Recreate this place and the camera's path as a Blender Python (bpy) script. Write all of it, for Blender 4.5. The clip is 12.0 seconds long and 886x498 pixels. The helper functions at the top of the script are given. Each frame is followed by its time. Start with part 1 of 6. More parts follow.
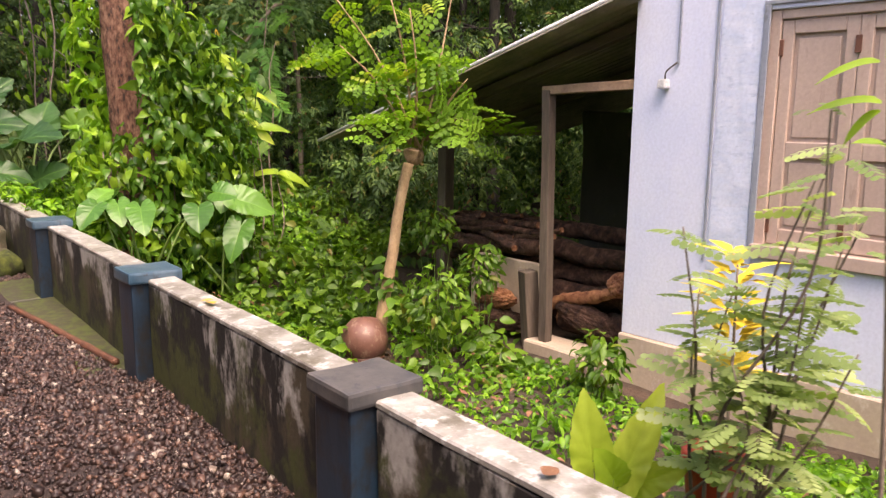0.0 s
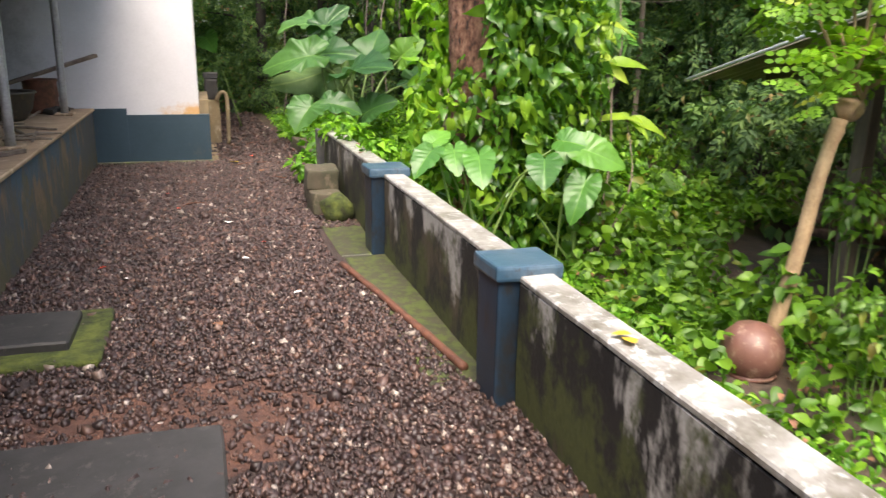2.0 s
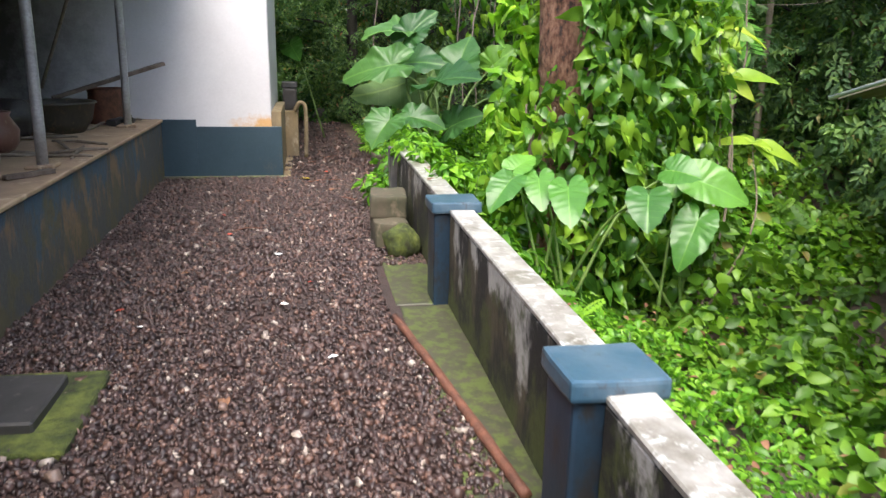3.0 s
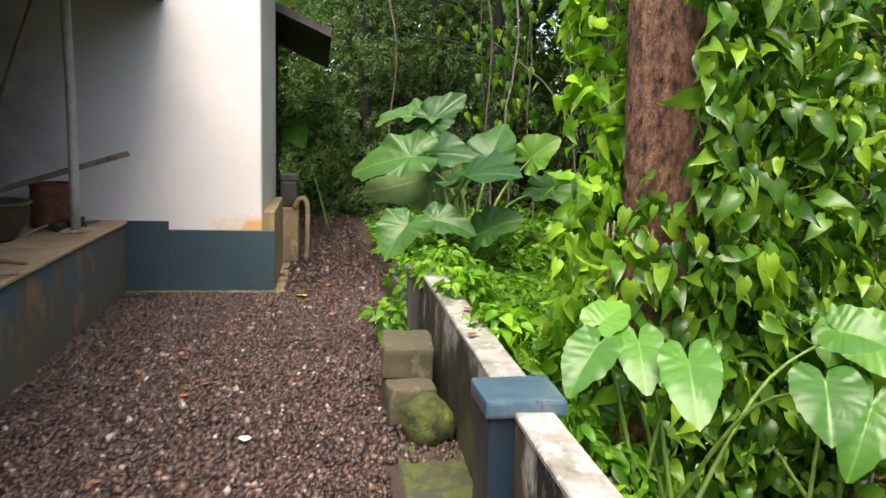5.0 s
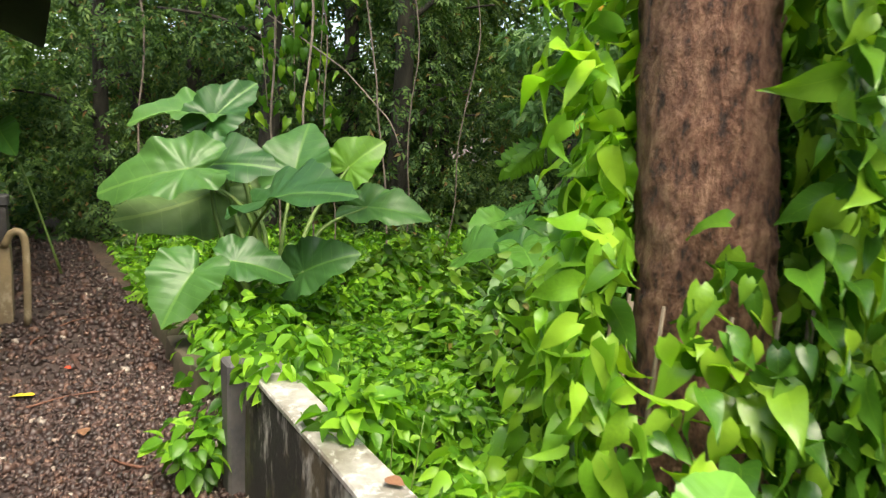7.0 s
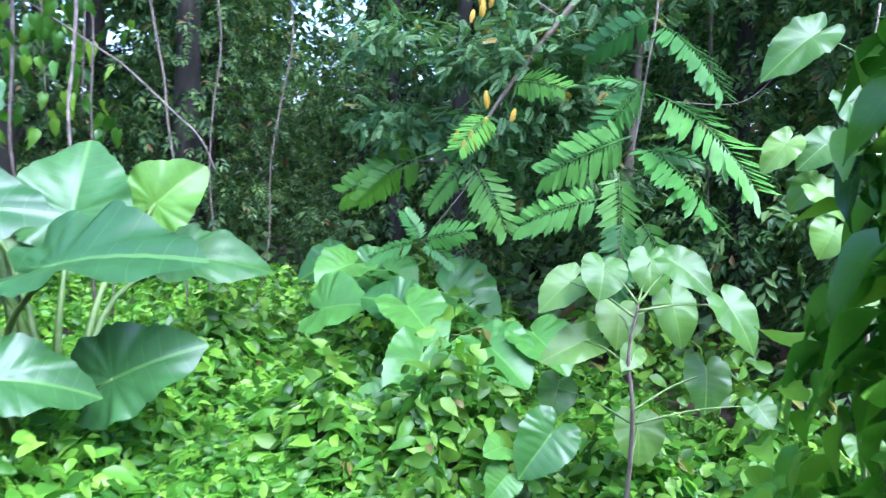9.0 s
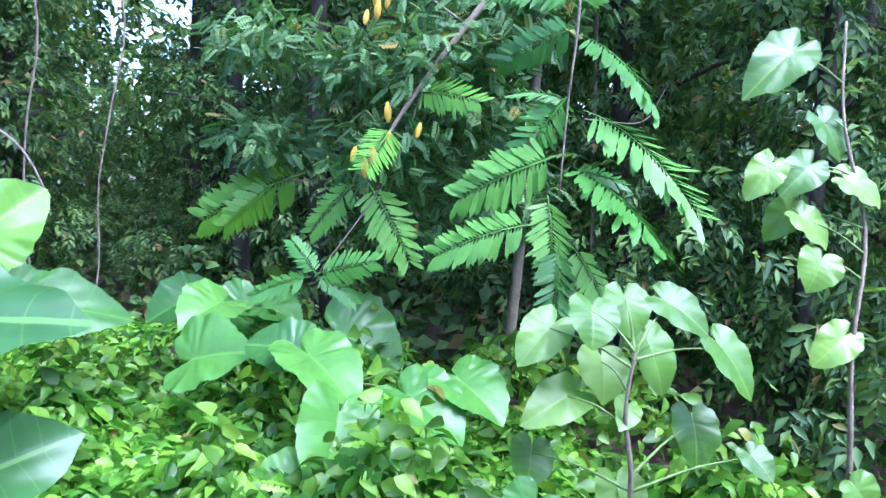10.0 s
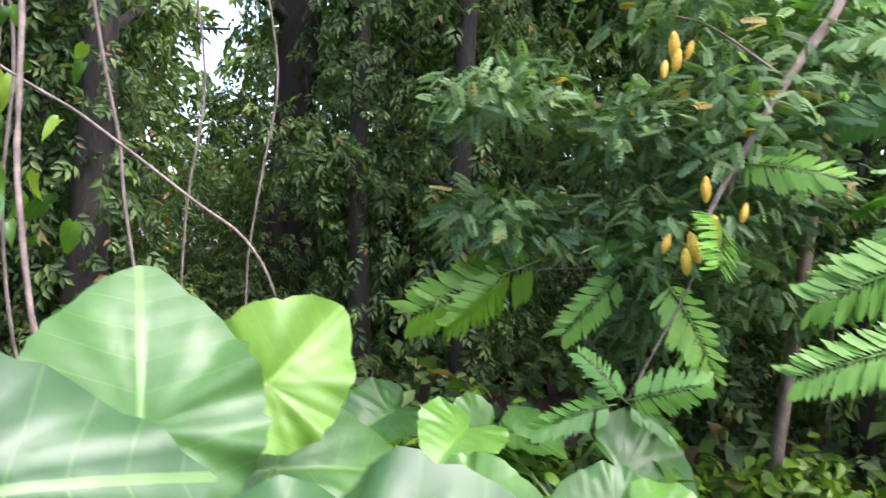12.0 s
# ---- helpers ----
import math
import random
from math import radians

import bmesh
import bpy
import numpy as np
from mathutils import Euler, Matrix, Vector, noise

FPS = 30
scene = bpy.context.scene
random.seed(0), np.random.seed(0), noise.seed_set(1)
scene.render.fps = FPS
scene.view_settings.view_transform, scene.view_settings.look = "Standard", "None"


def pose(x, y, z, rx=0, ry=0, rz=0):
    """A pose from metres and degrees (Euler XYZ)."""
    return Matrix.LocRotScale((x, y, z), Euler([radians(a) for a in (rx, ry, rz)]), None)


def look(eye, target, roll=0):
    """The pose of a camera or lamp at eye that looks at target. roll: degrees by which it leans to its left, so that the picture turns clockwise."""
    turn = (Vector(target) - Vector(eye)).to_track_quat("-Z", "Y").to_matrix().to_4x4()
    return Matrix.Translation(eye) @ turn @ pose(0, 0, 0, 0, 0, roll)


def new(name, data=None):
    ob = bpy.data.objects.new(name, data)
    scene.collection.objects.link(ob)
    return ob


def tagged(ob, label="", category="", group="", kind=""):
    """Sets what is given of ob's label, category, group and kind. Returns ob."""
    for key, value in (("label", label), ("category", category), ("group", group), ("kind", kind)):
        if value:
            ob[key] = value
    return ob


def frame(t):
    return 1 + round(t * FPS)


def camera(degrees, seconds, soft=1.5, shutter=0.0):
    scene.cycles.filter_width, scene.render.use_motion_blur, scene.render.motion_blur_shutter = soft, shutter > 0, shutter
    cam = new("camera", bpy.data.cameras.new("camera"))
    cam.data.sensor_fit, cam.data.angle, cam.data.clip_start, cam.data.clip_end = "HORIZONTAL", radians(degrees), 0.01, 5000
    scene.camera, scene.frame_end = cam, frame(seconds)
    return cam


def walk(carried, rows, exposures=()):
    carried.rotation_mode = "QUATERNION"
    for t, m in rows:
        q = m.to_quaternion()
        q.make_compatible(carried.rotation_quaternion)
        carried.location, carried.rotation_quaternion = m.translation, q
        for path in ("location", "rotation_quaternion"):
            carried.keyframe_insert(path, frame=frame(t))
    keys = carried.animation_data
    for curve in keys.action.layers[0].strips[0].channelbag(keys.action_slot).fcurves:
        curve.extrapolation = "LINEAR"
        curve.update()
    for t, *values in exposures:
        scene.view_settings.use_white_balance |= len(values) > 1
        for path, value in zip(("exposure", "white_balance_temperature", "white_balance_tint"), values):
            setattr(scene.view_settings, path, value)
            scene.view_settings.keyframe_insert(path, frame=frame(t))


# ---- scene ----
cam = camera(59.8, 12.0, 1.3, 0.35)
ROWS = [
    (0, 0.007, 0.021, 1.488, -0.14, -10.12, -0.46),
    (0.5, -0.240, 0.351, 1.473, -1.54, -12.30, -0.73),
    (1, -0.432, 0.679, 1.470, 3.37, -13.76, -0.93),
    (1.5, -0.698, 0.959, 1.470, 13.68, -14.57, -1.12),
    (2, -0.815, 1.238, 1.494, 21.07, -15.35, -0.91),
    (2.5, -0.914, 1.782, 1.478, 25.49, -15.37, -1.09),
    (3, -1.052, 2.181, 1.499, 28.60, -14.96, -1.03),
    (3.5, -1.255, 2.502, 1.563, 31.02, -12.75, -1.35),
    (3.7, -1.333, 2.642, 1.570, 32.16, -11.87, -1.03),
    (5.3, -2.227, 3.942, 1.541, 27.33, -8.48, -1.83),
    (5.5, -2.334, 4.147, 1.544, 24.39, -8.37, -1.65),
    (6, -2.686, 4.559, 1.557, 18.82, -8.38, -1.95),
    (6.5, -3.100, 4.899, 1.558, 14.05, -8.35, -1.96),
    (6.7, -3.224, 5.034, 1.541, 12.58, -8.43, -1.95),
    (8.3, -4.133, 6.208, 1.612, -0.68, -8.50, -2.32),
    (8.5, -4.226, 6.386, 1.617, -3.30, -8.23, -2.22),
    (9, -4.361, 6.770, 1.624, -8.41, -7.52, -2.13),
    (9.5, -4.597, 7.071, 1.634, -16.62, -6.34, -2.21),
    (10, -4.790, 7.531, 1.628, -23.10, -5.88, -2.57),
    (10.5, -5.014, 7.939, 1.653, -25.97, -5.22, -2.51),
    (11, -5.340, 8.294, 1.695, -26.65, -4.33, -2.25),
    (11.5, -5.594, 8.723, 1.724, -26.00, -3.94, -2.36),
    (12, -5.847, 9.112, 1.768, -24.87, -2.44, -2.62),
]
walk(cam, [(t, pose(x, y, z, 90 + pitch, roll, yaw)) for t, x, y, z, yaw, pitch, roll in ROWS],
     [(0, 1.75, 7700, 24), (0.5, 1.75, 7900, 25), (1, 1.85, 8500, 27), (1.5, 1.95, 7900, 19), (2.5, 1.95, 6350, 9), (3.5, 1.95, 6400, 10), (5.5, 1.8, 7400, 8), (6.5, 1.85, 7700, 0), (8.5, 2.7, 4800, 20), (9.5, 2.95, 4780, 22), (10.5, 3.15, 4750, 25), (11.2, 3.1, 4750, 26), (12, 2.8, 6000, 31)])

# light: overcast sky above a clearing, with a wide weak sun
SUN_EL, SUN_AZ = 62.0, 154.0
world = bpy.data.worlds.new("overcast_sky")
scene.world = world
world.use_nodes = True
wn = world.node_tree
sky = wn.nodes.new("ShaderNodeTexSky")
sky.sky_type, sky.sun_disc = "NISHITA", False
sky.sun_elevation, sky.sun_rotation = radians(SUN_EL), radians(SUN_AZ)
sky.air_density, sky.dust_density, sky.ozone_density = 1.0, 4.0, 1.0
wn.links.new(sky.outputs["Color"], wn.nodes["Background"].inputs["Color"])
wn.nodes["Background"].inputs["Strength"].default_value = 0.15
sun_data = bpy.data.lights.new("sun", "SUN")
sun_data.energy, sun_data.angle, sun_data.color = 1.5, radians(40), (1.0, 0.96, 0.9)
sun = new("sun", sun_data)
az, el = radians(SUN_AZ), radians(SUN_EL)
sun.matrix_world = look((0, 0, 0), (-math.sin(az) * math.cos(el), -math.cos(az) * math.cos(el), -math.sin(el)))

# ---- tools ----
YARD = Matrix.Translation((-1.79, 4.26, 0)) @ Matrix.Rotation(math.atan2(0.619, 0.785), 4, "Z")  # x: to the garden, y: along the boundary wall
SHED = Matrix.Translation((1.386, 5.674, 0)) @ Matrix.Rotation(math.atan2(0.66, 0.75), 4, "Z")  # x: into the shed, y: along its front


def smooth(a, lo, hi):
    s = np.clip((a - lo) / (hi - lo), 0, 1)
    return s * s * (3 - 2 * s)


def to_yard(x, y):
    c, s = YARD[0][0], YARD[1][0]
    dx, dy = x + 1.79, y - 4.26
    return c * dx + s * dy, -s * dx + c * dy


def height(x, y):
    """Ground height at world x, y (numbers or arrays)."""
    v, u = to_yard(np.asarray(x, float), np.asarray(y, float))
    low = -0.5 * smooth(v, 0.2, 1.7) * (1 - smooth(u, 3.0, 7.0))
    bumps = 0.035 * (np.sin(2.1 * x + 0.7) * np.sin(1.7 * y) + 0.6 * np.sin(4.3 * x + 1.9 * y))
    return low + bumps * smooth(v, 0.3, 1.0) + 0.012 * smooth(-v, 2.6, 3.2)


def ground_z(x, y):
    return float(height(x, y))


def np_mesh(name, verts, faces, uv=None):
    """A mesh from arrays: verts (n, 3), faces (m, 3 or 4), uv (n, 2) per vertex."""
    me = bpy.data.meshes.new(name)
    verts, faces = np.ascontiguousarray(verts, np.float32), np.ascontiguousarray(faces, np.int32)
    m, k = faces.shape
    me.vertices.add(len(verts))
    me.vertices.foreach_set("co", verts.ravel())
    me.loops.add(m * k)
    me.loops.foreach_set("vertex_index", faces.ravel())
    me.polygons.add(m)
    me.polygons.foreach_set("loop_start", np.arange(0, m * k, k, dtype=np.int32))
    me.polygons.foreach_set("loop_total", np.full(m, k, np.int32))
    if uv is not None:
        layer = me.uv_layers.new(name="UVMap")
        layer.data.foreach_set("uv", np.ascontiguousarray(np.asarray(uv, np.float32)[faces.ravel()]).ravel())
    me.update(calc_edges=True)
    return me


def link(name, me, material, parent=None, label="", smooth_shade=False):
    ob = new(name, me)
    if material:
        me.materials.append(material)
    if smooth_shade:
        me.polygons.foreach_set("use_smooth", np.ones(len(me.polygons), bool))
    if parent:
        ob.parent = parent
    if label:
        tagged(ob, label)
    return ob


def part(name, bm, material, parent=None, label="", smooth_shade=False):
    me = bpy.data.meshes.new(name)
    bm.to_mesh(me)
    bm.free()
    return link(name, me, material, parent, label, smooth_shade)


def empty(name, m, label, category, group="", kind=""):
    ob = new(name)
    ob.empty_display_size = 0.1
    ob.matrix_world = m
    return tagged(ob, label, category, group, kind)


def box(x0, x1, y0, y1, z0, z1, bevel=0.0, bm=None, seg=1):
    bm = bm or bmesh.new()
    made = bmesh.ops.create_cube(bm, size=1, matrix=Matrix.LocRotScale(((x0 + x1) / 2, (y0 + y1) / 2, (z0 + z1) / 2), None, (x1 - x0, y1 - y0, z1 - z0)))
    if bevel:
        edges = list({e for v in made["verts"] for e in v.link_edges})
        bmesh.ops.bevel(bm, geom=edges, offset=bevel, segments=seg, affect="EDGES", profile=0.6)
    return bm


def rough(bm, amount, scale=3.0, cuts=0):
    """Push the vertices about a little, so that edges are not machine-straight."""
    if cuts:
        bmesh.ops.subdivide_edges(bm, edges=bm.edges[:], cuts=cuts, use_grid_fill=True)
    for v in bm.verts:
        n = noise.noise_vector(v.co * scale)
        v.co += Vector(n) * amount
    return bm


def tube_arrays(points, radii, sides=8, wobble=0.0, seed=0):
    """A tapered tube through the points, as (verts, quads)."""
    rng = np.random.default_rng(seed)
    pts = np.asarray(points, float)
    radii = np.broadcast_to(np.asarray(radii, float), (len(pts),))
    tan = np.gradient(pts, axis=0)
    tan /= np.linalg.norm(tan, axis=1)[:, None] + 1e-9
    ref = np.where(np.abs(tan[:, 2:3]) > 0.9, np.array([[1.0, 0, 0]]), np.array([[0, 0, 1.0]]))
    a = np.cross(tan, ref)
    a /= np.linalg.norm(a, axis=1)[:, None] + 1e-9
    b = np.cross(tan, a)
    ang = np.linspace(0, 2 * np.pi, sides, endpoint=False)
    rr = radii[:, None] * (1 + wobble * rng.standard_normal((len(pts), sides)))
    V = pts[:, None] + rr[..., None] * (np.cos(ang)[None, :, None] * a[:, None] + np.sin(ang)[None, :, None] * b[:, None])
    F = []
    for i in range(len(pts) - 1):
        for j in range(sides):
            k = (j + 1) % sides
            F.append((i * sides + j, i * sides + k, (i + 1) * sides + k, (i + 1) * sides + j))
    V = V.reshape(-1, 3)
    base = len(V)
    V = np.vstack([V, pts[:1], pts[-1:]])
    for j in range(sides):
        k = (j + 1) % sides
        F.append((base, k, j, base))
        F.append((base + 1, (len(pts) - 1) * sides + j, (len(pts) - 1) * sides + k, base + 1))
    return V, np.array(F)


def spline(points, n=12):
    """A smooth line of n points through the given ones (Catmull-Rom)."""
    p = np.asarray(points, float)
    if len(p) == 2:
        return p[0] + np.linspace(0, 1, n)[:, None] * (p[1] - p[0])
    q = np.vstack([2 * p[0] - p[1], p, 2 * p[-1] - p[-2]])
    out = []
    for s in np.linspace(0, len(p) - 1, n):
        i = min(int(s), len(p) - 2)
        t = s - i
        a, b, c, d = q[i : i + 4]
        out.append(0.5 * (2 * b + (c - a) * t + (2 * a - 5 * b + 4 * c - d) * t**2 + (3 * b - a - 3 * c + d) * t**3))
    return np.array(out)


def clean_tris(F):
    """Split quads (with doubled corners allowed) into triangles."""
    F = np.asarray(F)
    t = np.vstack([F[:, [0, 1, 2]], F[:, [0, 2, 3]]])
    return t[(t[:, 0] != t[:, 1]) & (t[:, 1] != t[:, 2]) & (t[:, 0] != t[:, 2])]


def tube(name, points, radii, material, parent=None, label="", sides=8, wobble=0.0, n=0, seed=0):
    pts = spline(points, n) if n else np.asarray(points, float)
    if n:
        radii = np.interp(np.linspace(0, 1, n), np.linspace(0, 1, len(np.atleast_1d(radii))), np.atleast_1d(radii))
    V, F = tube_arrays(pts, radii, sides, wobble, seed)
    return link(name, np_mesh(name, V, clean_tris(F)), material, parent, label, True)


def tubes(name, lines, material, parent=None, label="", sides=6):
    """Several tubes (points, radii), each a part of its own."""
    for i, (pts, radii) in enumerate(lines):
        V, F = tube_arrays(pts, radii, sides, 0.05, i)
        link(name, np_mesh(name, V, clean_tris(F)), material, parent, label, True)


# ---- leaves: templates along +y, facing +z, one unit long ----
def blade(profile, rows, fold=0.12, droop=0.15, wave=0.0, back=0.0):
    """A leaf blade: profile(s) is its half width; returns verts, tris, uv."""
    V, UV, F = [], [], []
    for i in range(rows + 1):
        s = i / rows
        w = profile(s)
        z = -droop * s * s
        for side in (-1, 0, 1):
            y = s - (back * (1 - s) ** 3 if side else 0)
            V.append((side * w, y, z + (abs(side) * fold * w * (1 + 0.0 * s)) + (wave * math.sin(9 * s + side) * abs(side))))
            UV.append((0.5 + 0.5 * side, s))
    for i in range(rows):
        for j in (0, 1):
            a = i * 3 + j
            F += [(a, a + 1, a + 4), (a, a + 4, a + 3)]
    return np.array(V), np.array(F), np.array(UV)


def ovate(s):
    return 0.30 * (math.sin(math.pi * min(1, s * 0.98 + 0.02) ** 0.72)) ** 0.9


def heart(s):
    return float(np.interp(s, [0, 0.1, 0.25, 0.45, 0.65, 0.85, 1], [0.13, 0.25, 0.3, 0.26, 0.17, 0.06, 0.0]))


def narrow(s):
    return 0.17 * math.sin(math.pi * min(1, s + 0.02) ** 0.8)


OVATE = blade(ovate, 4, 0.35, 0.3)
LONG_LEAF = blade(lambda s: 0.62 * ovate(s), 8, 0.35, 0.3, 0.012)
WEED = blade(lambda s: 0.8 * ovate(s), 4, 0.4, 0.45)
CARD = (np.array([(0, 0, 0), (-0.3, 0.5, 0.06), (0, 1, -0.2), (0.3, 0.5, 0.06)]), np.array([(0, 2, 1), (0, 3, 2)]), np.array([(0.5, 0), (0, 0.5), (0.5, 1), (1, 0.5)]))
SIMPLE = CARD


def spray_of_leaves():
    """A drooping twig end with slender leaves to both sides."""
    V, F, U = [], [], []
    tv, tf, tu = CARD
    for i, (s, a, ln) in enumerate(((0.05, 0.9, 0.5), (0.2, -0.85, 0.55), (0.38, 0.7, 0.55), (0.52, -0.65, 0.5), (0.62, 0.1, 0.48))):
        c, n = math.cos(a), math.sin(a)
        R = np.array([[c, n, 0], [-n, c, 0], [0, 0, 1]])
        V.append((tv * [0.72, 1, 1.4] * ln) @ R + [0, s, -0.3 * s * s + 0.02 * (i % 2)]), F.append(tf + 4 * i), U.append(tu)
    return np.vstack(V), np.vstack(F), np.vstack(U)


SPRAY = spray_of_leaves()
HEART = blade(heart, 7, 0.42, 0.55, 0.045, 0.13)
NARROW = blade(narrow, 3, 0.15, 0.25)


def frond(pairs=12, leaflet=0.2, width=0.055, droop=0.25, seed=0, uneven=0.0):
    """A pinnate leaf one unit long, with real leaflets on a thin stalk."""
    rng = np.random.default_rng(seed)
    V, F, UV = [], [], []
    def add(vs, fs, uv):
        o = len(V)
        V.extend(vs), UV.extend(uv)
        F.extend([tuple(i + o for i in f) for f in fs])
    rows = [0.0] + [0.12 + 0.86 * i / (pairs - 1) for i in range(pairs)]
    for s in rows:
        w = 0.007 * (1.2 - s)
        add([(-w, s, -droop * s * s), (w, s, -droop * s * s)], [], [(0.5, 0.5)] * 2)
    for i in range(pairs):
        a = 2 * i
        F.extend([(a, a + 1, a + 3), (a, a + 3, a + 2)])
        s = rows[i + 1]
        ln = leaflet * (0.55 + 0.9 * math.sin(math.pi * (0.15 + 0.75 * s)) * 0.6)
        for side in (-1, 1):
            lean = 0.38 + 0.3 * s + uneven * rng.standard_normal()
            dx, dy = side * math.cos(lean), math.sin(lean)
            root = 2 * (i + 1) + (0 if side < 0 else 1)
            b = Vector(V[root])
            d = Vector((dx, dy, -0.42 + 1.2 * uneven * rng.standard_normal())) * ln * (1 + uneven * rng.standard_normal())
            wv = Vector((-dy * side, dx * side, 0)) * width * side * 0.5
            m1, m2 = b + d * 0.35, b + d * 0.8
            o = len(V)
            add([tuple(q) for q in (m1 + wv, m1 - wv, m2 + wv * 0.95, m2 - wv * 0.95, b + d)], [], [(0, 0.4), (1, 0.4), (0, 0.8), (1, 0.8), (0.5, 1)])
            F.extend([(root, o + 1, o), (o, o + 1, o + 3), (o, o + 3, o + 2), (o + 2, o + 3, o + 4)])
    return np.array(V), np.array(F), np.array(UV)


FROND = frond(26, 0.27, 0.05, 0.4, 1, 0.09)
FROND_B = frond(23, 0.29, 0.055, 0.32, 2, 0.1)
FROND_C = frond(28, 0.26, 0.046, 0.5, 3, 0.09)
FROND_SMALL = frond(6, 0.26, 0.17, 0.25)


def twice_pinnate():
    """A feathery leaf: small fronds of round leaflets in pairs along a stalk."""
    tv, tf, tu = frond(4, 0.3, 0.24, 0.15)
    V, F, U, off = [], [], [], 0
    for i in range(4):
        s = 0.2 + 0.22 * i
        for side in (-1, 1, 0) if i == 3 else (-1, 1):
            a = side * (1.1 - 0.12 * i)
            c, n = math.cos(a), math.sin(a)
            ln = 0.42 - 0.05 * i
            R = np.array([[c, n, 0], [-n, c, 0], [0, 0, 1]])
            V.append((tv * ln) @ R + [0, s, -0.25 * s * s]), F.append(tf + off), U.append(tu)
            off += len(tv)
    st = np.array([(-0.006, 0, 0), (0.006, 0, 0), (0.004, 0.9, -0.2), (-0.004, 0.9, -0.2)])
    V.append(st), F.append(np.array([(0, 1, 2), (0, 2, 3)]) + off), U.append(np.full((4, 2), 0.5))
    return np.vstack(V), np.vstack(F), np.vstack(U)


FEATHER = twice_pinnate()


def turn(normal, tip):
    """Rotations (n, 3, 3) that carry a leaf's +y to tip and its +z near normal."""
    y = tip / (np.linalg.norm(tip, axis=1)[:, None] + 1e-9)
    x = np.cross(y, normal)
    x /= np.linalg.norm(x, axis=1)[:, None] + 1e-9
    z = np.cross(x, y)
    return np.stack([x, y, z], axis=2)


def strew(template, places, normal, tip, size):
    """Copies of a leaf template, as (verts, tris, uv)."""
    tv, tf, tu = template
    R = turn(np.asarray(normal, float), np.asarray(tip, float))
    size = np.broadcast_to(np.asarray(size, float), (len(places),))
    V = np.einsum("nij,vj->nvi", R, tv) * size[:, None, None] + np.asarray(places)[:, None]
    k = len(tv)
    F = tf[None] + (np.arange(len(places)) * k)[:, None, None]
    return V.reshape(-1, 3), F.reshape(-1, 3), np.tile(tu, (len(places), 1))


def leafy(name, sets, material, parent=None, label=""):
    """One mesh from several (verts, tris, uv) sets."""
    off, VV, FF, UU = 0, [], [], []
    for V, F, uv in sets:
        VV.append(V), FF.append(F + off), UU.append(uv)
        off += len(V)
    return link(name, np_mesh(name, np.vstack(VV), np.vstack(FF), np.vstack(UU)), material, parent, label, True)


def unit(a):
    return a / (np.linalg.norm(a, axis=1)[:, None] + 1e-9)


def clump(rng, centre, radius, n, template, size, up=0.7, droop=0.5, shell=0.55):
    """Leaves in an uneven cloud round a centre (radius: a number or three)."""
    d = unit(rng.standard_normal((n, 3)))
    r = shell + (1 - shell) * rng.random(n) ** 0.6
    p = np.asarray(centre) + d * r[:, None] * np.asarray(radius)
    nrm = unit(d * 0.6 + np.array([0, 0, up]) + 0.45 * rng.standard_normal((n, 3)))
    tip = unit(d * [1, 1, 0.3] + np.array([0, 0, -droop]) + 0.5 * rng.standard_normal((n, 3)))
    return strew(template, p, nrm, tip, size * (0.65 + 0.7 * rng.random(n)))

# ---- materials ----
def material(name):
    m = bpy.data.materials.new(name)
    m.use_nodes = True
    return m, m.node_tree.nodes, m.node_tree.links, m.node_tree.nodes["Principled BSDF"]


def ramp(nodes, links, source, stops):
    r = nodes.new("ShaderNodeValToRGB")
    els = r.color_ramp.elements
    while len(els) < len(stops):
        els.new(0.5)
    for e, (at, c) in zip(els, stops):
        e.position, e.color = at, (*c, 1)
    links.new(source, r.inputs["Fac"])
    return r.outputs["Color"]


def noise_tex(nodes, links, scale, detail=6, rough_=0.6, stretch=None, kind="Object"):
    co = nodes.new("ShaderNodeTexCoord")
    out = co.outputs[kind]
    if stretch:
        mp = nodes.new("ShaderNodeMapping")
        mp.inputs["Scale"].default_value = stretch
        links.new(out, mp.inputs["Vector"])
        out = mp.outputs["Vector"]
    n = nodes.new("ShaderNodeTexNoise")
    n.inputs["Scale"].default_value, n.inputs["Detail"].default_value, n.inputs["Roughness"].default_value = scale, detail, rough_
    links.new(out, n.inputs["Vector"])
    return n.outputs["Fac"]


def mix(nodes, links, fac, a, b, mode="MIX"):
    m = nodes.new("ShaderNodeMix")
    m.data_type, m.blend_type = "RGBA", mode
    for sock, val in ((m.inputs[0], fac), (m.inputs[6], a), (m.inputs[7], b)):
        if isinstance(val, (int, float)):
            sock.default_value = val
        elif isinstance(val, tuple):
            sock.default_value = (*val, 1)
        else:
            links.new(val, sock)
    return m.outputs[2]


def step(nodes, links, source, lo, hi):
    m = nodes.new("ShaderNodeMapRange")
    m.inputs["From Min"].default_value, m.inputs["From Max"].default_value = lo, hi
    links.new(source, m.inputs["Value"])
    return m.outputs["Result"]


def bump(nodes, links, bsdf, source, strength=0.3, dist=0.01):
    b = nodes.new("ShaderNodeBump")
    b.inputs["Strength"].default_value, b.inputs["Distance"].default_value = strength, dist
    links.new(source, b.inputs["Height"])
    links.new(b.outputs["Normal"], bsdf.inputs["Normal"])


